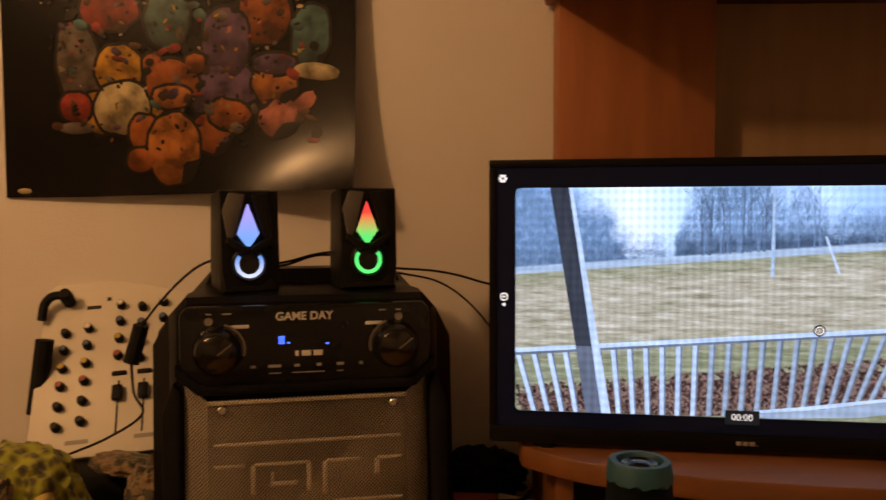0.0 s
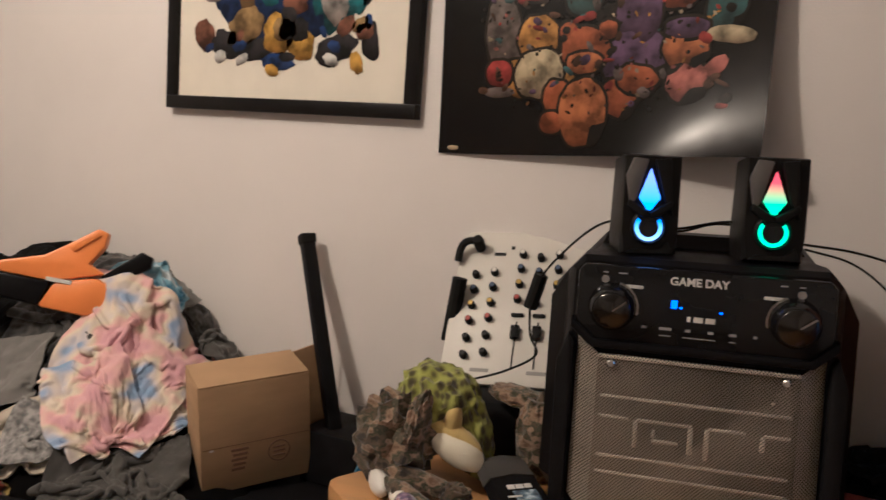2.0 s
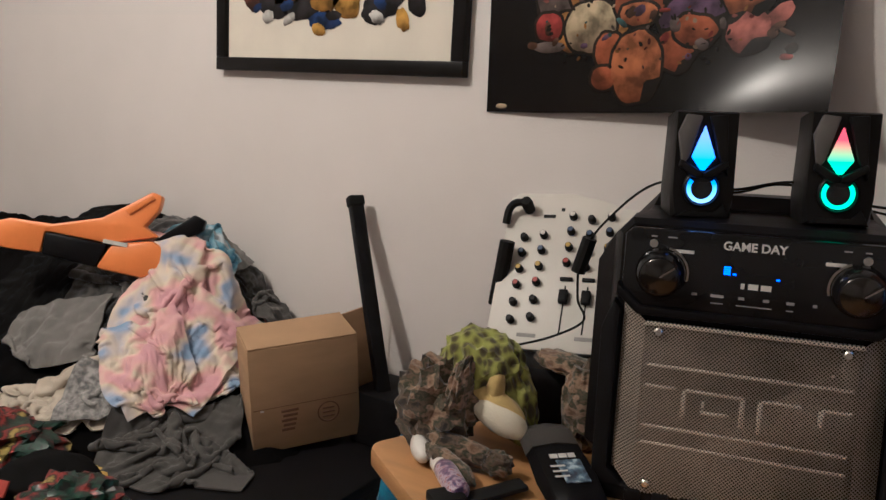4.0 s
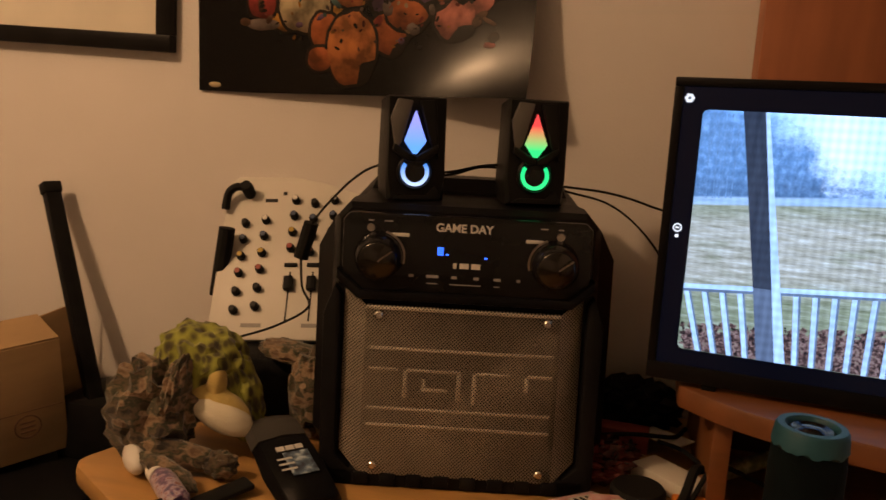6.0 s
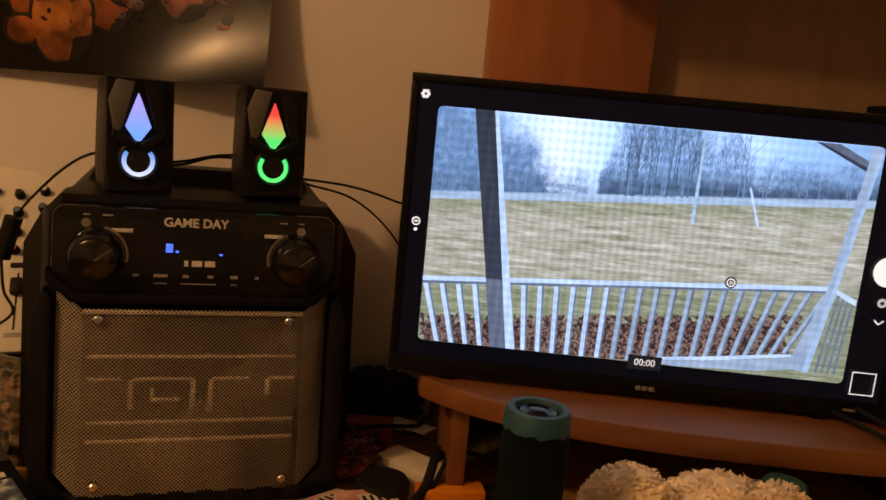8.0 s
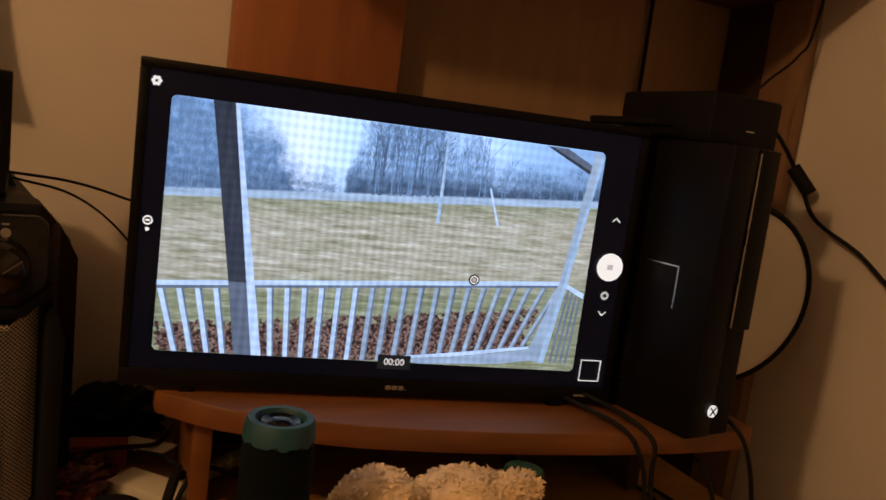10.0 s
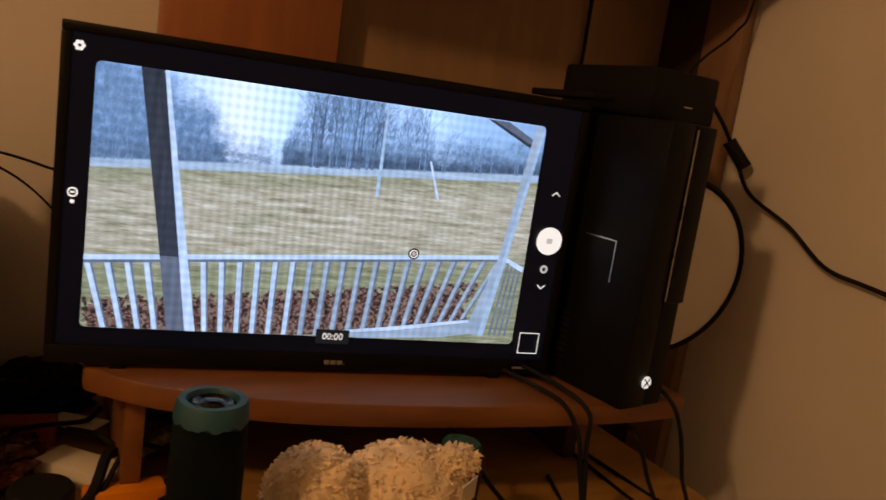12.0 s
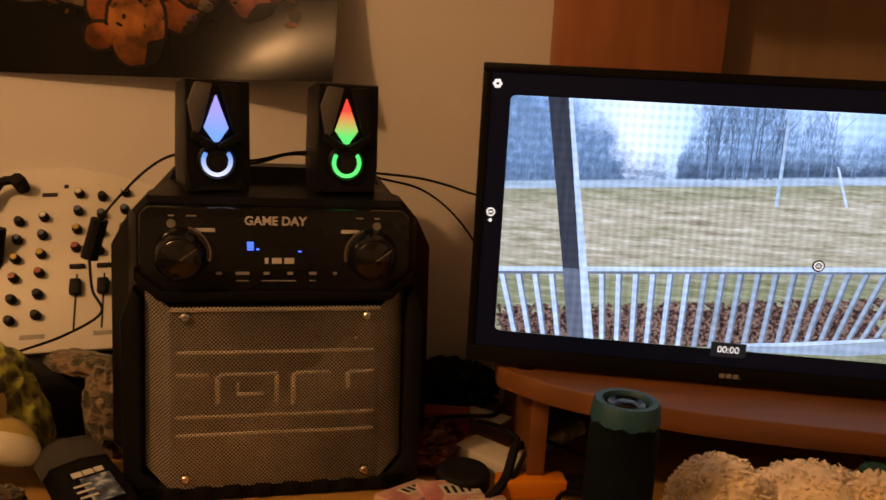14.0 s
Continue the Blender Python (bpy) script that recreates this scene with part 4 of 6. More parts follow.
pic = thing("framed_picture", pose(-1.409, WY, 1.289, 0, 1.6, 0), "black framed art print, blue and yellow on cream mat", "picture")
FRAMEMAT = material("black_wood_frame", (0.012, 0.011, 0.011), 0.35, 0, 0.15, 20, 0.05, 200)
MAT = material("cream_mat_board", (0.72, 0.68, 0.58), 0.9, 0, 0.03, 15, 0.1, 400)
FW, FH, FB = 0.632, 0.80, 0.027
for x0, x1, z0, z1 in ((0, FW, 0, FB), (0, FW, FH - FB, FH), (0, FB, FB, FH - FB), (FW - FB, FW, FB, FH - FB)):
    part("frame_rail", box(x0, x1, -0.022, -0.001, z0, z1, 0.002), FRAMEMAT, pic)
part("mat_board", box(FB, FW - FB, -0.010, -0.004, FB, FH - FB), MAT, pic, smooth=0)
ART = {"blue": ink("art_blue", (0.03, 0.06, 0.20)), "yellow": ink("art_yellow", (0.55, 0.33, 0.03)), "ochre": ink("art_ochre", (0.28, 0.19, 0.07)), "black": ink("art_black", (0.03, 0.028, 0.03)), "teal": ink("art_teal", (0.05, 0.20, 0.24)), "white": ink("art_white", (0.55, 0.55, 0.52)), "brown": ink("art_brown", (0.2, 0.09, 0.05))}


def art(x, z, rx, rz, c, turn=0, layer=1):
    flat_shape("art_shape", x, z, rx, rz, ART[c], pic, turn, layer, 0.25, -0.010, 2.2)


for row in ((0.31, 0.33, 0.20, 0.20, "blue", 0, 1), (0.17, 0.27, 0.06, 0.10, "blue", 20, 2), (0.45, 0.30, 0.06, 0.14, "teal", -10, 2), (0.20, 0.34, 0.03, 0.15, "ochre", 5, 3), (0.31, 0.32, 0.05, 0.12, "teal", 20, 3), (0.43, 0.26, 0.04, 0.09, "white", 10, 3), (0.21, 0.17, 0.05, 0.035, "ochre", 30, 4), (0.30, 0.155, 0.04, 0.04, "yellow", 0, 5), (0.355, 0.135, 0.035, 0.03, "yellow", -25, 5), (0.34, 0.21, 0.03, 0.02, "brown", 0, 5), (0.245, 0.125, 0.05, 0.022, "black", 10, 4), (0.16, 0.135, 0.04, 0.03, "black", -20, 4), (0.44, 0.125, 0.05, 0.028, "black", 20, 4), (0.10, 0.155, 0.028, 0.035, "brown", 20, 3), (0.52, 0.14, 0.02, 0.04, "black", 10, 4), (0.30, 0.10, 0.04, 0.018, "blue", 0, 5), (0.285, 0.083, 0.018, 0.012, "yellow", -15, 6), (0.145, 0.11, 0.016, 0.014, "white", 0, 6), (0.205, 0.105, 0.018, 0.01, "white", 30, 6), (0.43, 0.105, 0.018, 0.012, "white", -30, 6), (0.49, 0.10, 0.014, 0.022, "yellow", 15, 5)):
    art(*row)
for c in range(46):
    rng = random.Random(100 + c)
    art(0.09 + rng.random() * 0.45, 0.10 + rng.random() * 0.32, 0.006 + rng.random() * 0.018, 0.006 + rng.random() * 0.018, rng.choice(["blue", "yellow", "ochre", "black", "teal", "white", "brown", "black"]), rng.random() * 90, 7)

# ---- mixing console leaning on the wall ----
u = Vector((0.975, 0.20, 0.055)).normalized()
w = Vector((-0.17, 0.57, 0.80))
w = (w - u * w.dot(u)).normalized()
n = u.cross(w)
mx = Matrix(((u.x, -n.x, w.x, -0.6205), (u.y, -n.y, w.y, 0.116), (u.z, -n.z, w.z, 0.853), (0, 0, 0, 1)))
mixer = thing("mixing_console", mx, "white audio mixing console with coloured knobs, leaning on the wall", "mixer")
MIXW = material("console_white_steel", (0.62, 0.60, 0.55), 0.45, 0, 0.04, 10, 0.05, 300)
part("face_plate", box(0, 0.27, 0, 0.012, 0, 0.272, 0.003), MIXW, mixer)
part("lower_case", box(0.004, 0.266, 0.012, 0.05, 0.004, 0.268, 0.004), BLACK, mixer)
part("rounded_shoulder", prism([(0.0, 0.262), (0.012, 0.282), (0.27, 0.282), (0.27, 0.262)], 0.002, 0.03, 0.004), MIXW, mixer)
CAPS = {c: material(c + "_knob_cap", v, 0.4, 0, 0.1, 40, 0.02) for c, v in {"white": (0.75, 0.73, 0.68), "yellow": (0.55, 0.38, 0.04), "red": (0.35, 0.05, 0.03), "blue": (0.06, 0.09, 0.18), "dark": (0.03, 0.03, 0.03)}.items()}
rows = (0.198, 0.170, 0.141, 0.113, 0.082, 0.052)
colours = ("dark", "blue", "yellow", "red", "dark", "dark")
for cx, first in ((0.0365, 1), (0.068, 0), (0.112, 0), (0.143, 1), (0.174, 0)):
    for k, z in enumerate(rows if cx < 0.1 else rows[:4]):
        zz = z + (0.036 if cx > 0.1 else 0.0) - (0.006 if first else 0)
        kb = part("knob", moved(lathe([(0.0065, 0.001), (0.0065, -0.006), (0.005, -0.012), (0.0, -0.012)], 14, "y"), pose(cx, 0, zz)), BLACK, mixer)
        tint = "white" if (k == 0 and not first) else colours[k]
        part("cap", moved(lathe([(0.0042, -0.0122), (0.0038, -0.0135), (0.0, -0.0135)], 12, "y"), pose(cx, 0, zz)), CAPS[tint], kb)
for cx in (0.115, 0.150, 0.185):
    part("fader_slot", box(cx - 0.0012, cx + 0.0012, -0.0006, 0.001, 0.03, 0.11), BLACK, mixer)
    part("fader_cap", box(cx - 0.007, cx + 0.007, -0.011, 0.0, 0.078, 0.100, 0.002), BLACK, mixer)
    part("mute_switch", box(cx - 0.010, cx + 0.010, -0.004, 0.0, 0.118, 0.124, 0.001), BLACK, mixer)
for x, z, wd in ((0.062, 0.232, 0.02), (0.05, 0.02, 0.03), (0.14, 0.02, 0.05), (0.09, 0.245, 0.006)):
    part("legend_bar", box(x, x + wd, -0.0006, 0.0008, z, z + 0.006), CAPS["dark"] if z > 0.2 else GREYPRINT, mixer)
part("jack_plug", joined(moved(lathe([(0.009, 0.0), (0.010, -0.02), (0.008, -0.03), (0.0, -0.031)], 14, "y"), pose(0.036, 0, 0.247)), tube([(0.036, -0.022, 0.247), (0.018, -0.022, 0.247), (0.006, -0.016, 0.238), (0.002, -0.008, 0.215)], 0.0065)), RUBBER, mixer)
solid("inline_adapter", joined(tube([(-0.628, 0.195, 1.008), (-0.642, 0.19, 0.902)], 0.0125, 10, 6), tube([(-0.640, 0.19, 0.905), (-0.645, 0.185, 0.872), (-0.64, 0.16, 0.84), (-0.62, 0.12, 0.80), (-0.60, 0.11, DESK)], 0.003)), RUBBER, Matrix(), "slim black inline cable adapter hanging beside the console", "adapter")
solid("inline_remote", joined(tube([(-0.458, 0.12, 1.040), (-0.472, 0.118, 0.990)], 0.0105, 10, 6), tube([(-0.30, 0.08, 1.135), (-0.35, 0.078, 1.129), (-0.385, 0.078, 1.108), (-0.432, 0.10, 1.065), (-0.459, 0.12, 1.036)], 0.0016), tube([(-0.472, 0.118, 0.99), (-0.468, 0.115, 0.95), (-0.452, 0.10, 0.925), (-0.50, 0.10, 0.893), (-0.56, 0.10, 0.868), (-0.60, 0.095, 0.85)], 0.0018)), RUBBER, Matrix(), "black inline volume remote on a thin speaker cable", "cable")
solid("speaker_cable", tube([(-0.31, 0.09, 1.122), (-0.26, 0.088, 1.126), (-0.215, 0.09, 1.137), (-0.165, 0.09, 1.142)], 0.0016), RUBBER, Matrix(), "thin black cable between the two small speakers", "cable", "speaker cables")
solid("speaker_cable", tube([(-0.31, 0.10, 1.118), (-0.26, 0.10, 1.122), (-0.22, 0.105, 1.134), (-0.165, 0.095, 1.133)], 0.0016), RUBBER, Matrix(), "thin black cable between the two small speakers", "cable", "speaker cables")
solid("speaker_cable", tube([(-0.115, 0.09, 1.118), (-0.06, 0.11, 1.112), (-0.01, 0.13, 1.098), (0.04, 0.15, 1.075), (0.07, 0.18, 1.0), (0.08, 0.2, SH)], 0.0015), RUBBER, Matrix(), "thin black cable running behind the television", "cable", "speaker cables")
solid("speaker_cable", tube([(-0.113, 0.095, 1.112), (-0.06, 0.14, 1.095), (-0.015, 0.21, 1.055), (0.025, 0.25, 1.0), (0.06, 0.26, 0.93), (0.08, 0.25, SH)], 0.0014), RUBBER, Matrix(), "thin black cable dropping behind the party speaker", "cable", "speaker cables")
solid("black_storage_case", box(-0.62, -0.40, 0.075, 0.23, DESK, 0.852, 0.006), BLACK, Matrix(), "low black plastic case under the mixing console", "case")

# ---- soft toys at the desk's end ----
CAMO = patches("camouflage_cloth", [(0.018, 0.014, 0.010), (0.10, 0.07, 0.04), (0.03, 0.035, 0.016), (0.26, 0.18, 0.11), (0.12, 0.07, 0.035)], 40, stretch=(1, 1, 1.4), detail=6)
GREENSPOT = patches("green_spotted_plush", [(0.045, 0.035, 0.012), (0.08, 0.07, 0.018), (0.26, 0.27, 0.035), (0.34, 0.36, 0.05)], 80, cells=True, stretch=(1, 1, 0.6))
YELLOWPLUSH = material("yellow_plush", (0.55, 0.42, 0.12), 0.9, 0, 0.15, 30, 0.5, 500, sheen=0.4)
CREAMPLUSH = material("cream_plush", (0.80, 0.76, 0.60), 0.9, 0, 0.06, 20, 0.4, 500, sheen=0.4)
frog = thing("plush_frog", pose(-0.535, -0.055, DESK, 0, 0, 12), "green spotted and camouflage plush frog slumped on the desk", "soft toy")
part("camo_body", moved(blob(0.056, 0.05, 0.066, 3, 0.3, 3.6), pose(-0.045, -0.01, 0.062)), CAMO, frog)
part("spotted_back", moved(blob(0.060, 0.052, 0.048, 5, 0.22, 3.2), pose(0.0, 0.035, 0.108, 0, 20, 0)), GREENSPOT, frog)
part("spotted_side", moved(blob(0.027, 0.033, 0.058, 6, 0.25, 3.2), pose(0.050, 0.03, 0.065, 0, -15, 0)), GREENSPOT, frog)
part("camo_ridge", moved(blob(0.016, 0.03, 0.05, 9, 0.2, 4), pose(-0.012, -0.025, 0.085, 0, 12, 0)), CAMO, frog)
part("arm", moved(blob(0.013, 0.016, 0.03, 2, 0.05, 2), pose(0.03, -0.005, 0.088, 0, 8, 0)), YELLOWPLUSH, frog)
part("foot", moved(blob(0.042, 0.02, 0.021, 2, 0.03, 2), pose(0.040, -0.014, 0.060, 0, 28, 0)), CREAMPLUSH, frog, "cream and yellow plush foot")
part("foot_edge", moved(blob(0.042, 0.020, 0.021, 4, 0.03, 2), pose(0.035, -0.008, 0.069, 0, 28, 0)), YELLOWPLUSH, frog)
part("front_leg", moved(blob(0.052, 0.016, 0.015, 7, 0.15, 3), pose(0.01, -0.055, 0.024, 0, 18, 8)), CAMO, frog)
part("front_leg", moved(blob(0.045, 0.014, 0.013, 8, 0.15, 3), pose(0.0, -0.085, 0.017, 0, 12, -28)), CAMO, frog)
part("hand", moved(blob(0.02, 0.012, 0.017, 10, 0.2, 3), pose(0.055, -0.065, 0.02)), CAMO, frog)
toy2 = thing("camouflage_cloth_cap", pose(-0.435, 0.045, DESK), "crumpled camouflage cloth cap wedged beside the speaker", "cap")
part("crown", moved(blob(0.032, 0.034, 0.062, 14, 0.22, 3), pose(0.018, 0, 0.06)), CAMO, toy2)
part("brim", moved(blob(0.05, 0.03, 0.013, 15, 0.2, 3), pose(-0.02, 0.02, 0.105, 0, 8, 0)), CAMO, toy2)

# ---- things on the left of the desk ----
deo = thing("deodorant_bottle", pose(-0.410, -0.062, DESK + 0.014, 14, 0, 45), "black deodorant bottle lying on the desk", "bottle")
part("bottle_body", loft([[(x * s * 1.2, y, 0.012 + z * s2) for x, z in ((-0.03, 0), (-0.024, 0.013), (0, 0.017), (0.024, 0.013), (0.03, 0), (0.024, -0.011), (-0.024, -0.011))] for y, s, s2 in ((-0.10, 0.75, 0.8), (-0.095, 0.95, 0.95), (-0.04, 1.08, 1.05), (0.01, 1.0, 1))]), SATIN, deo, smooth=50)
part("cap", loft([[(x * s * 1.2, y, 0.012 + z * s2) for x, z in ((-0.03, 0), (-0.024, 0.013), (0, 0.017), (0.024, 0.013), (0.03, 0), (0.024, -0.011), (-0.024, -0.011))] for y, s, s2 in ((0.011, 1.03, 1.05), (0.04, 1.0, 1.0), (0.055, 0.85, 0.85), (0.062, 0.5, 0.5))]), material("grey_cap_plastic", (0.05, 0.048, 0.045), 0.45, 0, 0.1, 20), deo, smooth=50)
for k, wd in enumerate((0.010, 0.010, 0.009)):
    part("maker_mark", box(-0.017 + 0.0115 * k, -0.017 + 0.0115 * k + wd, -0.018, -0.010, 0.0292, 0.0302), PRINT, deo, smooth=0)
SPLASH = patches("label_splash", [(0.02, 0.03, 0.06), (0.10, 0.16, 0.24), (0.55, 0.65, 0.72)], 90, rough=0.4, bump=0)
part("label_splash", box(-0.012, 0.018, -0.062, -0.022, 0.0293, 0.0304), SPLASH, deo, smooth=0)
for k in range(3):
    part("label_line", box(-0.022, -0.004, -0.034 - 0.009 * k, -0.031 - 0.009 * k, 0.0303, 0.0308), PRINT, deo, smooth=0)
solid("watch_strap", joined(moved(box(-0.06, 0.05, -0.013, 0.013, 0, 0.007, 0.003), pose(0, 0, 0, 0, -6, 0)), moved(box(-0.02, 0.02, -0.017, 0.017, 0.0, 0.014, 0.004), pose(-0.05, 0, 0))), RUBBER, pose(-0.452, -0.160, DESK + 0.003, 0, 0, 55), "black rubber strap curled on the desk", "strap")
gel = thing("clear_gel_bottle", pose(-0.515, -0.150, DESK + 0.014, 0, 0, -42), "small bottle with a colourful label lying on the desk", "bottle")
LABEL = patches("colourful_label", [(0.04, 0.03, 0.12), (0.20, 0.10, 0.20), (0.5, 0.45, 0.55), (0.25, 0.04, 0.03)], 120, rough=0.3, bump=0)
part("bottle_body", moved(lathe([(0.0, -0.005), (0.013, -0.005), (0.014, 0.0), (0.014, 0.055), (0.009, 0.062), (0.0, 0.062)], 18, "x"), pose(0, 0, 0)), LABEL, gel)
part("cap", lathe([(0.0, -0.03), (0.012, -0.03), (0.0135, -0.026), (0.0135, -0.006), (0.0, -0.006)], 18, "x"), WHITEPLASTIC, gel, "white ribbed cap")
solid("white_tube", moved(blob(0.035, 0.014, 0.016, 3, 0.03, 2), pose(0, 0, 0.016)), WHITEPLASTIC, pose(-0.575, -0.115, DESK, 0, 0, -50), "white plastic tube under the plush frog", "tube")

# ---- clutter between the speaker and the shelf ----
solid("cream_paper_box", box(-0.045, 0.045, -0.022, 0.022, 0, 0.02, 0.002), PAPER, pose(0.045, 0.055, DESK, 0, 0, -42), "cream cardboard box lying among clutter on the desk", "box")
solid("paper_slip", moved(box(-0.04, 0.04, -0.016, 0.016, 0, 0.0012), pose(0, 0, 0, 6, -8, 0)), PAPER, pose(0.04, 0.155, DESK + 0.022, 0, 0, -50), "folded printed paper slip on the clutter", "paper")
solid("round_black_tin", lathe([(0.0, 0.0), (0.030, 0.0), (0.032, 0.004), (0.032, 0.018), (0.029, 0.022), (0.0, 0.022)], 28), RUBBER, pose(0.005, 0.0, DESK), "round black plastic tin on the desk", "tin")
lighter = thing("orange_tool", pose(0.088, -0.012, DESK, 0, 0, 6), "orange plastic tool case on the desk", "tool")
part("case", box(-0.045, 0.035, -0.014, 0.014, 0, 0.022, 0.003), ORANGE, lighter)
part("grip", box(0.036, 0.062, -0.012, 0.012, 0.002, 0.02, 0.004), BLACK, lighter)
tubeo = thing("lip_balm_tube", pose(0.10, 0.05, DESK + 0.03, 0, -10, 32), "green and cream printed tube lying on the clutter", "tube")
part("body", lathe([(0.0, 0.0), (0.0095, 0.0), (0.0095, 0.07), (0.0, 0.07)], 16, "x"), patches("green_print", [(0.05, 0.07, 0.02), (0.14, 0.16, 0.05), (0.4, 0.38, 0.2)], 90, rough=0.4, bump=0), tubeo)
part("cap", lathe([(0.0, -0.014), (0.0085, -0.014), (0.010, -0.010), (0.010, 0.0), (0.0, 0.0)], 16, "x"), PAPER, tubeo)
PINK = patches("pink_packet_print", [(0.45, 0.14, 0.16), (0.65, 0.32, 0.30), (0.75, 0.55, 0.48)], 30, rough=0.35, bump=0.05)
for x, y, a, t in ((-0.01, -0.040, 25, 10), (-0.055, -0.045, 48, -6), (0.02, -0.07, 15, 4)):
    pk = thing("gum_packet", pose(x, y, DESK + 0.006, t, 6, a), "crushed pink gum packet on the desk", "packet", "gum packets")
    part("sleeve", box(-0.036, 0.036, -0.022, 0.022, 0, 0.009, 0.002), PINK, pk)
    part("printed_band", box(-0.012, 0.034, -0.008, 0.012, 0.0092, 0.0098), PAPER, pk, smooth=0)
    for k in range(4):
        part("print_bar", box(-0.008 + 0.009 * k, -0.004 + 0.009 * k, -0.004, 0.008, 0.0099, 0.0104), RUBBER, pk, smooth=0)
REDWRAP = patches("dark_red_wrapper", [(0.03, 0.006, 0.006), (0.12, 0.02, 0.018), (0.25, 0.06, 0.05)], 50, rough=0.25, bump=0.4, bump_scale=90, sheen=0)
solid("crumpled_wrapper", moved(blob(0.045, 0.04, 0.02, 21, 0.5, 4), pose(0, 0, 0.016)), REDWRAP, pose(-0.052, 0.055, DESK), "crumpled dark red foil wrapper", "wrapper")
solid("crumpled_wrapper", moved(blob(0.035, 0.03, 0.016, 23, 0.5, 4), pose(0, 0, 0.014)), REDWRAP, pose(-0.03, 0.10, DESK), "crumpled dark red foil wrapper behind the clutter", "wrapper")
solid("red_box", box(-0.035, 0.035, -0.015, 0.015, 0, 0.03, 0.002), material("red_card", (0.30, 0.05, 0.035), 0.6, 0, 0.1, 20), pose(-0.015, 0.155, DESK, 0, 0, -4), "small red cardboard box at the wall", "box")
solid("crumpled_black_bag", moved(blob(0.06, 0.05, 0.04, 31, 0.4, 3), pose(0, 0, 0.03)), SATIN, pose(0.0, 0.235, DESK), "crumpled black plastic bag at the back of the desk", "bag")
solid("twisted_black_band", joined(tube([(0.02, -0.06, DESK + 0.006), (0.05, -0.025, DESK + 0.02), (0.065, 0.01, DESK + 0.045), (0.075, 0.03, DESK + 0.04)], 0.006), tube([(0.06, -0.02, DESK + 0.02), (0.09, 0.02, DESK + 0.05), (0.14, 0.04, DESK + 0.03), (0.2, 0.06, DESK + 0.003)], 0.003)), RUBBER, Matrix(), "twisted black rubber band and cord on the desk", "cord")
solid("grey_stylus", lathe([(0.0, 0.0), (0.007, 0.0), (0.008, 0.01), (0.008, 0.05), (0.005, 0.056), (0.0, 0.056)], 14), material("grey_plastic", (0.06, 0.065, 0.07), 0.5), pose(0.092, 0.085, DESK, 0, 4, 0), "short grey plastic pen cup standing on the desk", "cup")
solid("black_cord_tangle", joined(tube([(0.03, 0.12, DESK + 0.03), (0.06, 0.1, DESK + 0.03), (0.085, 0.05, DESK + 0.03), (0.10, 0.03, DESK + 0.02)], 0.003), tube([(-0.06, 0.13, DESK + 0.02), (0.0, 0.12, DESK + 0.035), (0.05, 0.14, DESK + 0.03), (0.07, 0.2, DESK + 0.02)], 0.003), tube([(0.10, -0.06, DESK + 0.006), (0.12, -0.03, DESK + 0.012), (0.16, -0.025, DESK + 0.008), (0.2, -0.03, DESK + 0.004)], 0.003)), RUBBER, Matrix(), "tangle of thin black cords on the desk", "cord")

# ---- bluetooth speaker, lamb, can ----
bt = thing("bluetooth_speaker", pose(0.112, -0.262, DESK), "dark teal cylindrical bluetooth speaker standing on end", "loudspeaker")
part("fabric_body", lathe([(0.01911, 0.0), (0.02499, 0.006), (0.02756, 0.03), (0.02756, 0.19), (0.02646, 0.203), (0.02499, 0.205)], 40), DARKTEAL, bt)
wav = []
for k in range(48):
    a = 2 * math.pi * k / 48
    wav.append((0.02536 * math.cos(a), 0.02536 * math.sin(a), a))
cap = loft([[(0.02756 * math.cos(a), 0.02756 * math.sin(a), 0.2040 + 0.0012 * math.sin(9 * a) + 0.0010 * math.sin(16 * a)) for _, _, a in wav], [(0.02609 * math.cos(a), 0.02609 * math.sin(a), 0.217) for _, _, a in wav], [(0.02462 * math.cos(a), 0.02462 * math.sin(a), 0.2195) for _, _, a in wav], [(0.01948 * math.cos(a), 0.01948 * math.sin(a), 0.2195) for _, _, a in wav], [(0.01801 * math.cos(a), 0.01801 * math.sin(a), 0.2168) for _, _, a in wav], [(0.01764 * math.cos(a), 0.01764 * math.sin(a), 0.2145) for _, _, a in wav]])
part("end_ring", cap, TEAL, bt, "teal rubber end ring")
part("radiator", moved(lathe([(0.01775, 0.2150), (0.0145, 0.2172), (0.0105, 0.2158), (0.0060, 0.2182), (0.0, 0.2186)], 32), pose(0, 0, 0)), GLOSS, bt)
part("maker_mark", box(-0.007, 0.008, -0.0288, -0.0265, 0.112, 0.117, 0.0005), PRINT, bt)

lamb = thing("plush_lamb", pose(0.262, -0.215, DESK - 0.012), "fluffy off-white plush lamb lying on the desk", "soft toy")
FUR = material("off_white_fur", (0.86, 0.70, 0.50), 0.95, 0, 0.12, 40, 0.4, 600, sheen=0.3)


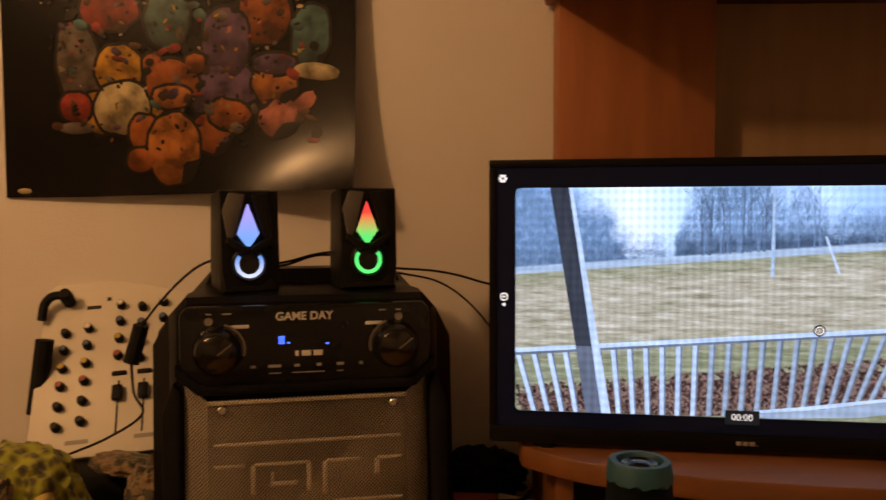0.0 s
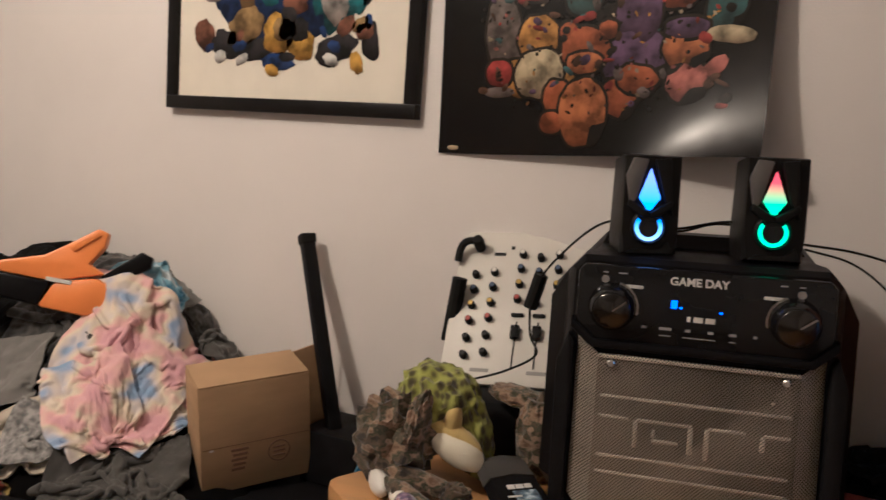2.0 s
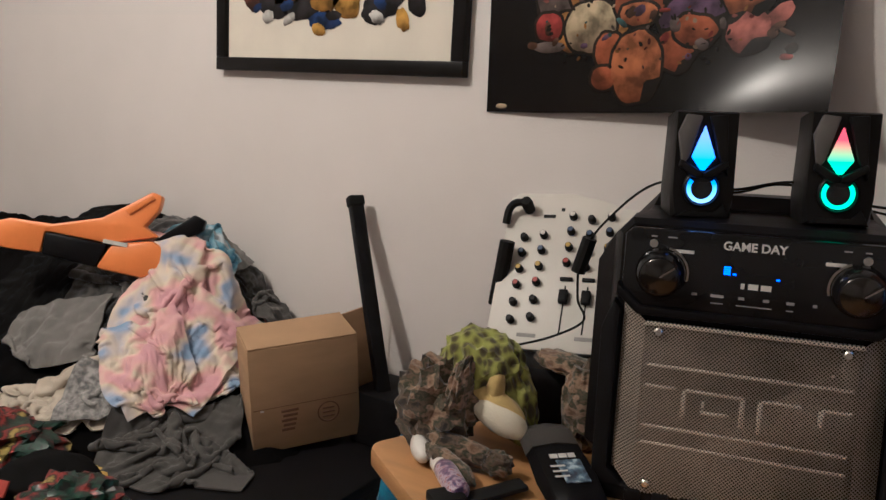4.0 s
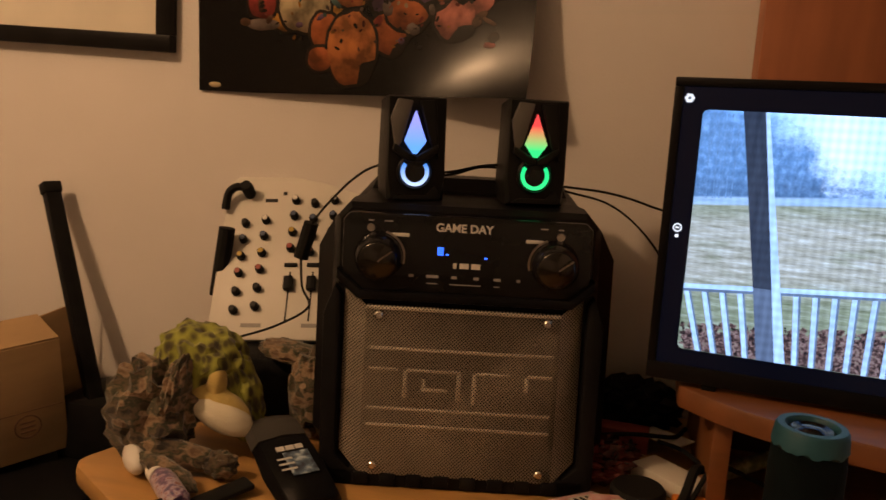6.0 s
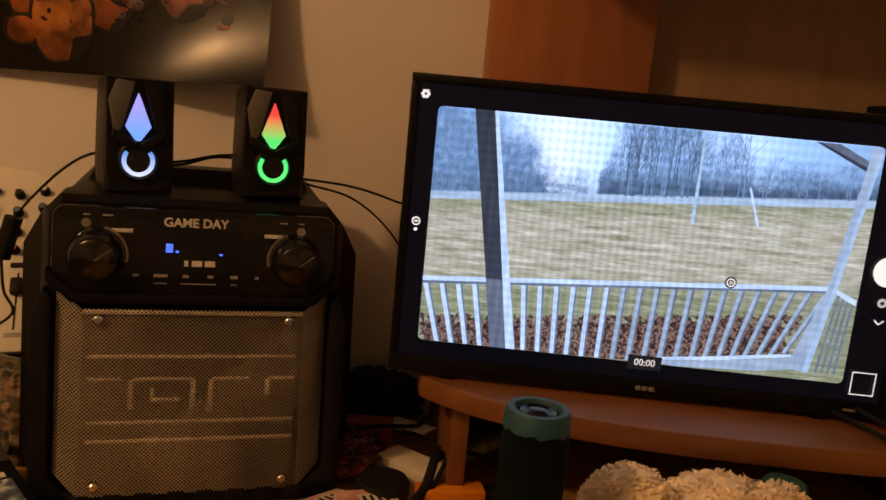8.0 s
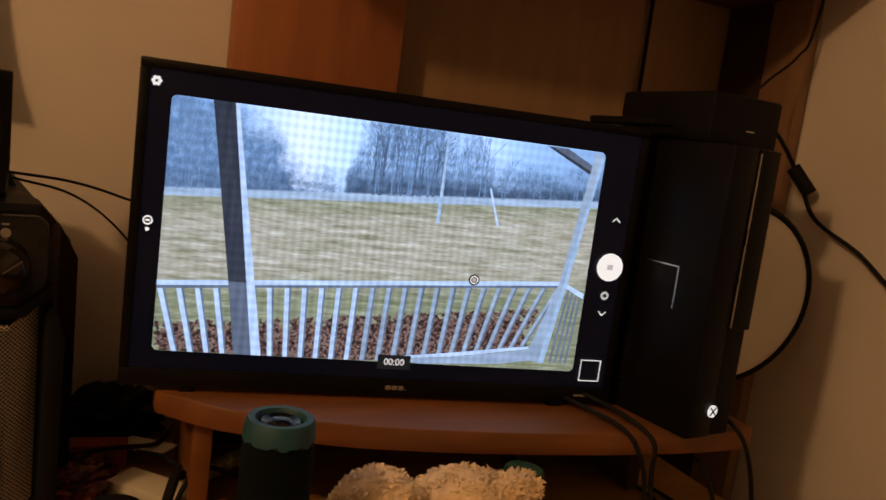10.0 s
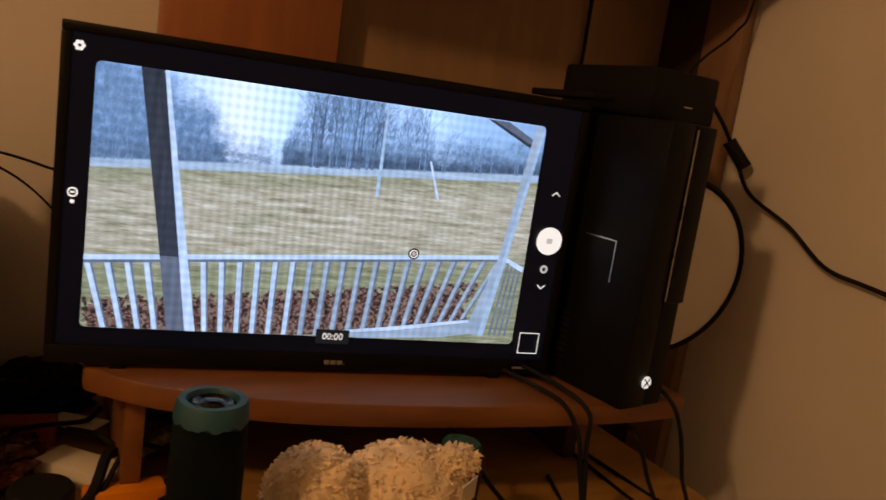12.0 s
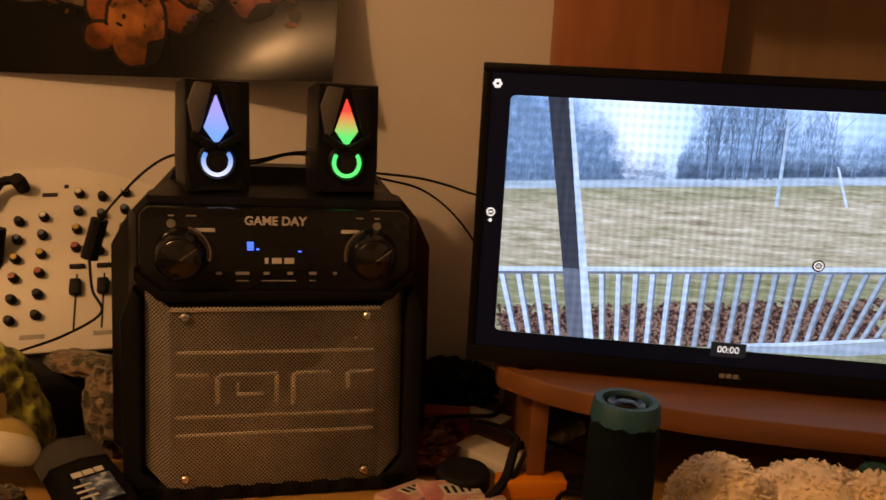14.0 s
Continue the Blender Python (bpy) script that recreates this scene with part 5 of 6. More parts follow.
def furry(name, c, r, seed, count):
    body = part(name, moved(blob(r[0], r[1], r[2], seed, 0.12, 5), pose(*c)), FUR, lamb)
    rng = random.Random(seed)
    verts, faces = [], []
    for _ in range(count):
        d = Vector((rng.gauss(0, 1), rng.gauss(0, 1), rng.gauss(0, 1))).normalized()
        base = Vector((c[0] + d.x * r[0] * 0.98, c[1] + d.y * r[1] * 0.98, c[2] + d.z * r[2] * 0.98))
        side = d.orthogonal().normalized()
        side.rotate(Matrix.Rotation(rng.random() * 6.3, 3, d))
        other = d.cross(side)
        ln, wd = 0.002 + rng.random() * 0.0045, 0.0016 + rng.random() * 0.0016
        bend = side * ln * (0.5 + rng.random() * 0.8)
        i = len(verts)
        for k in range(3):
            a = 2.1 * k
            verts.append(base + wd * (math.cos(a) * side + math.sin(a) * other))
        mid = base + d * ln * 0.7 + bend * 0.35
        for k in range(3):
            a = 2.1 * k
            verts.append(mid + 0.8 * wd * (math.cos(a) * side + math.sin(a) * other))
        verts.append(base + d * ln + bend)
        for k in range(3):
            j = (k + 1) % 3
            faces += [(i + k, i + j, i + 3 + j, i + 3 + k), (i + 3 + k, i + 3 + j, i + 6)]
    me = bpy.data.meshes.new("fur")
    me.from_pydata([tuple(v) for v in verts], [], faces)
    me.materials.append(FUR)
    ob = new("fur", me)
    ob.parent = body
    ob["kind"] = "stuff"


furry("head", (-0.045, 0.0, 0.113), (0.044, 0.042, 0.048), 41, 1500)
furry("body", (0.045, 0.01, 0.098), (0.068, 0.052, 0.054), 42, 2200)
furry("ear", (0.09, -0.005, 0.140), (0.024, 0.016, 0.013), 43, 400)
furry("paw", (-0.03, -0.01, 0.045), (0.06, 0.045, 0.045), 44, 900)
furry("tail", (0.05, 0.0, 0.045), (0.06, 0.045, 0.045), 45, 900)
part("sewn_tag", moved(box(-0.011, 0.011, -0.0006, 0.0006, -0.013, 0.013), pose(0.083, -0.048, 0.132, 10, -15, 25)), PAPER, lamb, "white sewn-in tag", smooth=0)
can = thing("gum_bottle", pose(0.372, -0.185, DESK, 0, 3, 0), "dark green gum bottle with white lettering", "bottle")
GREEN = material("dark_green_plastic", (0.012, 0.06, 0.022), 0.3, 0, 0.1, 20)
part("body", lathe([(0.0, 0.0), (0.024, 0.0), (0.026, 0.006), (0.026, 0.10), (0.022, 0.112), (0.0, 0.112)], 26), GLOSS, can)
part("lid", lathe([(0.0, 0.112), (0.020, 0.112), (0.0205, 0.128), (0.018, 0.131), (0.0, 0.131)], 26), GREEN, can, "green flip lid")
part("label_panel", moved(box(-0.012, 0.012, -0.0275, -0.025, 0.02, 0.098, 0.001), pose(0, 0, 0, 0, 0, -20)), GREEN, can)
lettering("label_word", "PURE", 0.0135, PRINT, can, pose(-0.004, -0.0282, 0.06, 90, -80, -20) , 0.0002)

# ---- console, box on top, round dish ----
xb = thing("game_console", pose(0.582, -0.178, SH, 0, 0, 8), "black game console standing upright on the shelf", "game console")
part("matte_shell", box(0, 0.040, 0, 0.27, 0, 0.328, 0.003), SATIN, xb)
part("gloss_shell", box(0.041, 0.074, 0.003, 0.268, 0.0, 0.328, 0.003), BLACK, xb)
part("disc_front", box(0.0405, 0.0745, -0.0015, 0.004, 0.125, 0.327, 0.002), SATIN, xb)
part("disc_slot", box(0.050, 0.053, -0.0022, -0.0012, 0.145, 0.31), RUBBER, xb)
part("front_seam", box(0.0398, 0.0415, -0.0022, -0.0008, 0.128, 0.322), STEEL, xb)
part("power_badge", moved(lathe([(0.0, -0.0016), (0.0072, -0.0016), (0.0072, 0.0)], 24, "y"), pose(0.037, 0, 0.031)), glow("white_badge", (0.9, 0.92, 0.95), (0.9, 0.92, 0.95), 0.9), xb, "glowing white round badge")
for a in (45, -45):
    part("badge_stroke", moved(box(-0.0007, 0.0007, -0.0022, -0.0016, -0.0065, 0.0065), pose(0.037, 0, 0.031, 0, a, 0)), RUBBER, xb, smooth=0)
for y0, y1, z0, z1 in ((0.048, 0.10, 0.1855, 0.187), (0.048, 0.0495, 0.138, 0.187)):
    part("side_logo_line", box(-0.0008, 0.001, y0, y1, z0, z1), STEEL, xb, smooth=0)
for k in range(9):
    part("side_vent", box(-0.0006, 0.001, 0.10, 0.25, 0.02 + 0.008 * k, 0.023 + 0.008 * k), RUBBER, xb, smooth=0)
hub = thing("external_drive_box", pose(0.60, -0.12, SH + 0.329, 0, 0, 4), "black plastic box lying on top of the console", "box")
part("case", box(-0.006, 0.104, 0.0, 0.16, 0, 0.058, 0.005), BLACK, hub)
part("front_light", box(0.05, 0.062, -0.0008, 0.001, 0.018, 0.0195), PRINT, hub, smooth=0)
part("side_ledge", box(-0.062, -0.032, 0.03, 0.15, 0.012, 0.02, 0.002), BLACK, hub)
dish = thing("round_dish", pose(0.779, 0.0, SH + 0.134, 4, 0, -8), "round white dish with a black rim standing behind the console", "dish")
part("face", lathe([(0.0, -0.020), (0.08, -0.018), (0.110, -0.012), (0.124, -0.004), (0.124, 0.012), (0.0, 0.02)], 48, "y"), WHITEPLASTIC, dish)
part("rim", lathe([(0.124, -0.004), (0.128, -0.010), (0.133, -0.004), (0.133, 0.012), (0.124, 0.014)], 48, "y"), RUBBER, dish, "black rubber rim")
solid("black_clip", joined(box(-0.022, 0.022, -0.012, 0.012, 0, 0.012, 0.003), moved(box(-0.018, 0.018, -0.004, 0.004, 0.01, 0.022, 0.003), pose(0, 0, 0, 0, 10, 0))), RUBBER, pose(0.69, -0.06, SH, 0, 0, 20), "small black plastic clip on the shelf", "clip")

# ---- cables at the television ----
ferrite_cable = thing("power_cable", Matrix(), "black cable with a ferrite bead hanging along the wall", "cable", "hanging cables")
part("cord", tube([(0.70, -0.04, 1.285), (0.80, 0.02, 1.30), (0.88, 0.05, 1.27), (0.94, 0.061, 1.219), (0.95, 0.03, 1.165), (0.955, -0.05, 1.127), (0.955, -0.119, 1.084), (0.957, -0.184, 1.073), (0.958, -0.30, 1.060), (0.958, -0.5, 1.03), (0.958, -0.7, 0.8), (0.955, -0.8, 0.3), (0.955, -0.8, 0.0)], 0.0032), RUBBER, ferrite_cable)
part("ferrite_bead", tube([(0.925, 0.065, 1.238), (0.948, 0.045, 1.202)], 0.0105, 12, 6), RUBBER, ferrite_cable)
solid("thin_cable", tube([(0.945, 0.06, 1.75), (0.93, 0.075, 1.46), (0.90, 0.07, 1.40), (0.82, 0.04, 1.35), (0.74, -0.02, 1.315), (0.70, -0.08, 1.303)], 0.002), RUBBER, Matrix(), "thin black cable hanging from the hutch", "cable", "hanging cables")
solid("thin_cable", tube([(0.773, 0.272, 1.95), (0.774, 0.272, 1.6), (0.775, 0.272, 1.35), (0.775, 0.272, 1.0), (0.775, 0.272, SH)], 0.0032), RUBBER, Matrix(), "straight black cable running down the back board", "cable", "hanging cables")
for pts, lab in (
    ([(0.47, 0.0, SH + 0.02), (0.49, -0.07, SH + 0.012), (0.515, -0.15, SH + 0.006), (0.53, -0.172, 0.895), (0.545, -0.172, 0.85), (0.555, -0.168, DESK + 0.004), (0.5, -0.1, DESK + 0.004)], "black power cable draped over the shelf edge"),
    ([(0.48, 0.0, SH + 0.02), (0.52, -0.09, SH + 0.016), (0.545, -0.165, SH), (0.55, -0.172, 0.87), (0.565, -0.165, DESK + 0.004), (0.6, -0.05, DESK + 0.004)], "black signal cable draped over the shelf edge"),
    ([(0.662, -0.10, SH + 0.02), (0.675, -0.155, SH + 0.004), (0.69, -0.17, 0.885), (0.712, -0.168, 0.82), (0.722, -0.165, DESK + 0.004), (0.70, 0.0, DESK + 0.004)], "black console cable hanging off the shelf"),
    ([(0.63, -0.10, 0.885), (0.64, -0.15, 0.87), (0.662, -0.16, 0.82), (0.68, -0.16, DESK + 0.004), (0.68, 0.0, DESK + 0.004)], "black cable hanging under the shelf"),
    ([(0.40, -0.05, 0.885), (0.42, -0.12, 0.86), (0.45, -0.13, 0.82), (0.50, -0.12, DESK + 0.004)], "thin black cable under the shelf"),
):
    solid("shelf_cable", tube(pts, 0.0028), RUBBER, Matrix(), lab, "cable", "shelf cables")
# added sheet, coloured dark in place of the shaded space under the shelf
solid("dark_storage_board", box(0.12, 0.65, 0.20, 0.212, DESK, 0.885, 0.001), SHADEBROWN, Matrix(), "added dark board standing for the shaded open space under the shelf", "board")

# ---- the heap of clothes ----
dresser = thing("low_dresser", Matrix(), "low black dresser buried under clothes", "dresser")
part("top_board", box(-2.6, -0.79, -0.42, WY - 0.01, 0.575, 0.60, 0.006), BLACK, dresser)
part("carcass", box(-2.58, -0.81, -0.40, WY - 0.012, 0.0, 0.575, 0.002), BLACK, dresser)
for k in range(3):
    part("drawer_front", box(-2.56 + 0.583 * k, -1.99 + 0.583 * k, -0.415, -0.401, 0.06, 0.56, 0.004), SATIN, dresser)


def smooth(a):
    a = min(1, max(0, a))
    return a * a * (3 - 2 * a)


def mound(x, y):
    return 0.60 + float(np.interp(x, [-2.3, -1.85, -1.6, -1.4, -1.3, -1.22, -1.15, -1.05, -0.96], [0.3, 0.34, 0.38, 0.33, 0.27, 0.2, 0.13, 0.09, 0])) * smooth((y + 0.32) / 0.52)


def folds(x, y, seed, freq, turn):
    """Broad drapes with narrow, sharp creases running along them."""
    c, s = math.cos(turn), math.sin(turn)
    a, b = c * x + s * y, -s * x + c * y
    wob = 0.035 * noise.noise(Vector((x * 9, y * 9, seed))) + 0.012 * noise.noise(Vector((x * 26, y * 26, seed)))

    def ridge(f, long, off):
        return max(0.0, 1 - abs(noise.noise(Vector(((a + wob) * f, b * f * long, seed + off))) * 2.2)) ** 1.5

    return 0.55 * ridge(freq, 0.35, 0.5) + 0.45 * ridge(freq * 2.4, 0.22, 7.5) + 0.18 * ridge(freq * 4.5, 0.4, 3.5)


HX, HY, CELL = -2.3, -0.45, 0.007
HEIGHT = np.full((214, 107), 0.60)


def raise_heap(points, most=0.028):
    """Adds settled cloth, pressed down to a small thickness, to the height of the heap."""
    i = np.clip(np.rint((points[:, 0] - HX) / CELL).astype(int), 1, HEIGHT.shape[0] - 2)
    j = np.clip(np.rint((points[:, 1] - HY) / CELL).astype(int), 1, HEIGHT.shape[1] - 2)
    before = HEIGHT.copy()
    for a in (-1, 0, 1):
        for b in (-1, 0, 1):
            np.maximum.at(HEIGHT, (i + a, j + b), points[:, 2] + 0.003)
    HEIGHT[:] = np.minimum(HEIGHT, before + most)


def drape(name, cx, cy, w, h, turn, seed, mat, label, squeeze=0.62, n=44, drop=0.03, steps=130, limp=0.3, high=0.055):
    """A cloth w by h, gathered to a part of its size, let fall on the heap until it rests there in folds."""
    rnd = np.random.RandomState(seed)
    g = np.linspace(-0.5, 0.5, n)
    gx, gy = np.meshgrid(g, g, indexing="ij")
    wx, wy = w / (n - 1), h / (n - 1)
    wave = sum(np.sin(rnd.uniform(3, 13) * gx + rnd.uniform(-9, 9) * gy + rnd.uniform(0, 6)) for _ in range(5)) / 5
    warp = sum(np.sin(rnd.uniform(2, 8) * gy + rnd.uniform(-6, 6) * gx + rnd.uniform(0, 6)) for _ in range(4)) / 4
    c, d = math.cos(radians(turn)), math.sin(radians(turn))
    lx, ly = gx * w * squeeze + 0.02 * warp, gy * h * squeeze + 0.02 * wave
    P = np.stack([cx + c * lx - d * ly, cy + d * lx + c * ly, np.zeros_like(gx)], 2)

    def ground(q):
        i = np.clip((q[..., 0] - HX) / CELL, 0, HEIGHT.shape[0] - 1.01)
        j = np.clip((q[..., 1] - HY) / CELL, 0, HEIGHT.shape[1] - 1.01)
        a, b = i.astype(int), j.astype(int)
        fa, fb = i - a, j - b
        return (HEIGHT[a, b] * (1 - fa) + HEIGHT[a + 1, b] * fa) * (1 - fb) + (HEIGHT[a, b + 1] * (1 - fa) + HEIGHT[a + 1, b + 1] * fa) * fb

    wall = WY - 0.015
    P[..., 1] = np.where(P[..., 1] > wall, wall - 0.6 * (P[..., 1] - wall), P[..., 1])
    P[..., 2] = ground(P) + drop + 0.05 * wave + 0.02 * warp + rnd.normal(0, 0.002, gx.shape)
    V = np.zeros_like(P)
    diag = math.hypot(wx, wy)
    pairs = []
    for o in (0, 1):
        pairs.append((P[o:n - 1:2, :], P[o + 1:n:2, :], wx, 1.0, False))
        pairs.append((P[:, o:n - 1:2], P[:, o + 1:n:2], wy, 1.0, False))
        pairs.append((P[o:n - 1:2, :-1], P[o + 1:n:2, 1:], diag, 0.5, False))
        pairs.append((P[o:n - 1:2, 1:], P[o + 1:n:2, :-1], diag, 0.5, False))
    for o in range(6):
        pairs.append((P[o:n - 3:6, :], P[o + 3:n:6, :], 3 * wx * 0.82, limp, True))
        pairs.append((P[:, o:n - 3:6], P[:, o + 3:n:6], 3 * wy * 0.82, limp, True))
    for step in range(steps):
        old = P.copy()
        V[..., 2] -= 0.0011
        P += V
        for _ in range(4):
            for a, b, rest, stiff, push in pairs:
                e = b - a
                ln = np.sqrt((e * e).sum(2, keepdims=True)) + 1e-9
                k = (ln - rest) / ln * 0.5 * stiff
                if push:
                    k = np.minimum(k, 0)
                e *= k
                a += e
                b -= e
            P[..., 1] = np.minimum(P[..., 1], wall)
            low = ground(P) + 0.004
            under = P[..., 2] < low
            P[..., 2] = np.minimum(np.where(under, low, P[..., 2]), low + high)
            P[under, :2] -= 0.45 * (P[under, :2] - old[under, :2])
        V[:] = (P - old) * 0.93
        V[under] *= 0.1
    flat = P.reshape(-1, 3)
    raise_heap(flat)
    for axis in (0, 1):  # twice as fine, rounding the folds
        Q = np.moveaxis(P, axis, 0)
        far = np.concatenate([Q[:1], Q, Q[-1:]])
        mid = (9 * (Q[:-1] + Q[1:]) - far[:-3] - far[3:]) / 16
        fine = np.empty((2 * len(Q) - 1, *Q.shape[1:]))
        fine[0::2], fine[1::2] = Q, mid
        P = np.moveaxis(fine, 0, axis)
    normal = np.cross(np.gradient(P, axis=0), np.gradient(P, axis=1))
    normal /= np.linalg.norm(normal, axis=2, keepdims=True) + 1e-9
    m = P.shape[0]
    bm = bmesh.new()
    a = [[bm.verts.new(p) for p in row] for row in P + 0.0015 * normal]
    b = [[bm.verts.new(p) for p in row] for row in P - 0.0015 * normal]
    for i in range(m - 1):
        for j in range(m - 1):
            bm.faces.new((a[i][j], a[i + 1][j], a[i + 1][j + 1], a[i][j + 1]))
            bm.faces.new((b[i][j], b[i][j + 1], b[i + 1][j + 1], b[i + 1][j]))
        for x, y in (((i, 0), (i + 1, 0)), ((i, m - 1), (i + 1, m - 1)), ((0, i), (0, i + 1)), ((m - 1, i), (m - 1, i + 1))):
            bm.faces.new((a[x[0]][x[1]], a[y[0]][y[1]], b[y[0]][y[1]], b[x[0]][x[1]]))
    return solid(name, bm, mat, Matrix(), label, "clothing", "heap of clothes", smooth=80)


CLOTHB = material("black_cotton", (0.006, 0.006, 0.0065), 0.95, 0, 0.3, 20, 0.4, 700)
CLOTHG = material("charcoal_cotton", (0.062, 0.060, 0.056), 0.95, 0, 0.2, 25, 0.4, 700, sheen=0.2)
CLOTHM = material("grey_cotton", (0.17, 0.165, 0.155), 0.95, 0, 0.12, 25, 0.4, 700, sheen=0.2)
CLOTHC = material("cream_cotton", (0.50, 0.45, 0.36), 0.95, 0, 0.1, 25, 0.4, 700, sheen=0.2)
DARKCAMO = patches("dark_patterned_cotton", [(0.006, 0.006, 0.006), (0.02, 0.02, 0.019), (0.085, 0.082, 0.076), (0.009, 0.009, 0.009)], 22)
DYE = patches("pastel_dyed_cotton", [(0.22, 0.34, 0.56), (0.30, 0.38, 0.58), (0.58, 0.53, 0.52), (0.68, 0.60, 0.46), (0.68, 0.42, 0.40), (0.62, 0.36, 0.40)], 10, detail=2, stretch=(1, 1, 1.3))
PLAID = patches("red_checked_cotton", [(0.05, 0.015, 0.012), (0.22, 0.05, 0.035), (0.30, 0.16, 0.12)], 60)
BLUEC = patches("blue_dyed_cotton", [(0.05, 0.16, 0.28), (0.20, 0.36, 0.48), (0.5, 0.55, 0.6)], 30)
heap = bmesh.new()
hv = [[heap.verts.new((-2.3 + 1.36 * i / 110, -0.33 + 0.6 * j / 50, mound(-2.3 + 1.36 * i / 110, -0.33 + 0.6 * j / 50) + 0.03 * folds(-2.3 + 1.36 * i / 110, -0.33 + 0.6 * j / 50, 2, 7, 0.9) - 0.03)) for j in range(51)] for i in range(111)]
for i in range(110):
    for j in range(50):
        heap.faces.new((hv[i][j], hv[i + 1][j], hv[i + 1][j + 1], hv[i][j + 1]))
bmesh.ops.solidify(heap, geom=heap.faces[:], thickness=0.01)
solid("black_coat", heap, CLOTHB, Matrix(), "large black cotton coat spread over the dresser", "clothing", "heap of clothes", smooth=80)
raise_heap(np.array([tuple(v.co) for v in bpy.data.objects["black_coat"].data.vertices]), 1.0)
for i in range(HEIGHT.shape[0]):
    for j in range(HEIGHT.shape[1]):
        ex, ey = HX + i * CELL + 1.006, HY + j * CELL - 0.001
        along, deep = ex * 0.542 + ey * 0.840, -ex * 0.840 + ey * 0.542
        if -0.004 < along < 0.2 and -0.004 < deep < 0.11:
            HEIGHT[i, j] = 0.805  # the carton stands here
drape("black_hoodie", -1.533, 0.05, 0.56, 0.46, 0, 11, CLOTHB, "black cotton hoodie on top of the heap", 0.72)
drape("patterned_shorts", -1.365, 0.17, 0.34, 0.28, 10, 12, DARKCAMO, "dark grey patterned shorts in the heap", 0.64, drop=0.03)
drape("dark_shirt", -1.265, 0.165, 0.30, 0.26, 30, 13, DARKCAMO, "charcoal patterned shirt in the heap", 0.62, drop=0.03)
drape("grey_shirt", -1.30, 0.20, 0.13, 0.12, 20, 29, CLOTHM, "folded grey shirt in the heap", 0.75, 26)
drape("dark_camo_shirt", -1.385, 0.03, 0.36, 0.32, 25, 15, DARKCAMO, "dark patterned shirt in the heap", 0.62)
drape("grey_towel", -1.459, -0.075, 0.24, 0.15, 25, 16, CLOTHM, "folded grey towel in the heap", 0.82, 30)
drape("cream_trousers", -1.375, -0.120, 0.46, 0.26, 30, 17, CLOTHC, "crumpled cream trousers in the heap", 0.52)
drape("grey_knit", -1.247, -0.105, 0.18, 0.13, 30, 18, patches("grey_marl_knit", [(0.12, 0.12, 0.12), (0.35, 0.34, 0.33)], 90), "light grey marl knit in the heap", 0.6, 28)
drape("charcoal_shirt", -1.105, -0.100, 0.34, 0.30, 40, 19, CLOTHG, "charcoal cotton shirt hanging off the heap", 0.56)
drape("blue_dyed_top", -1.320, 0.150, 0.24, 0.15, 20, 14, BLUEC, "blue dyed top peeking from the heap", 0.55, 30)
drape("pastel_sweatshirt", -1.238, 0.062, 0.42, 0.40, 30, 21, DYE, "pastel tie-dyed sweatshirt draped over the heap", 0.46, 60, 0.05, 130, 0.3, 0.075)
drape("folded_panel", -1.180, 0.030, 0.15, 0.24, 15, 25, DYE, "pastel panel", 0.80, 34, 0.04)
drape("pastel_sleeve", -1.215, -0.045, 0.20, 0.24, 65, 24, DYE, "pastel sleeve", 0.55, 40, 0.05, 130, 0.3, 0.06)
drape("red_checked_cloth", -1.150, 0.235, 0.18, 0.15, 0, 23, PLAID, "dark red checked cloth behind the box", 0.6, 26)
drape("charcoal_beanie", -1.195, 0.235, 0.20, 0.18, 0, 22, CLOTHG, "charcoal cloth beanie in the heap", 0.5, 30, 0.06)

for sleeve_name, body_name in (("pastel_sleeve", "pastel_sweatshirt"), ("folded_panel", "pastel_sweatshirt")):
    sleeve = bpy.data.objects[sleeve_name]
    for key in ("label", "category", "group"):
        del sleeve[key]
    sleeve.parent, sleeve.name = bpy.data.objects[body_name], sleeve_name.removeprefix("pastel_")
CRUMPLE = patches("printed_wrapper", [(0.008, 0.008, 0.008), (0.012, 0.05, 0.03), (0.01, 0.01, 0.01), (0.25, 0.03, 0.02), (0.012, 0.012, 0.012), (0.35, 0.28, 0.05)], 24, rough=0.35, bump=0.3, bump_scale=60, sheen=0.0)
solid("printed_plastic_bag", moved(blob(0.12, 0.09, 0.05, 71, 0.35, 3), pose(0, 0, 0.04)), CRUMPLE, pose(-1.34, -0.285, 0.60, 0, 0, 30), "dark crumpled plastic bag with green and red print", "bag")
solid("printed_plastic_bag", moved(blob(0.07, 0.06, 0.035, 72, 0.4, 3), pose(0, 0, 0.03)), CRUMPLE, pose(-1.06, -0.30, 0.60, 0, 0, 10), "small dark crumpled plastic bag with bright print", "bag")

blaster = thing("toy_blaster", pose(-1.455, -0.005, 0.962, -10, 0, 44), "orange and black toy foam blaster lying on the clothes", "toy")
BS = 0.00127


def gun(pts):
    return [((px - 110) * BS, (400 - py) * BS) for px, py in pts]


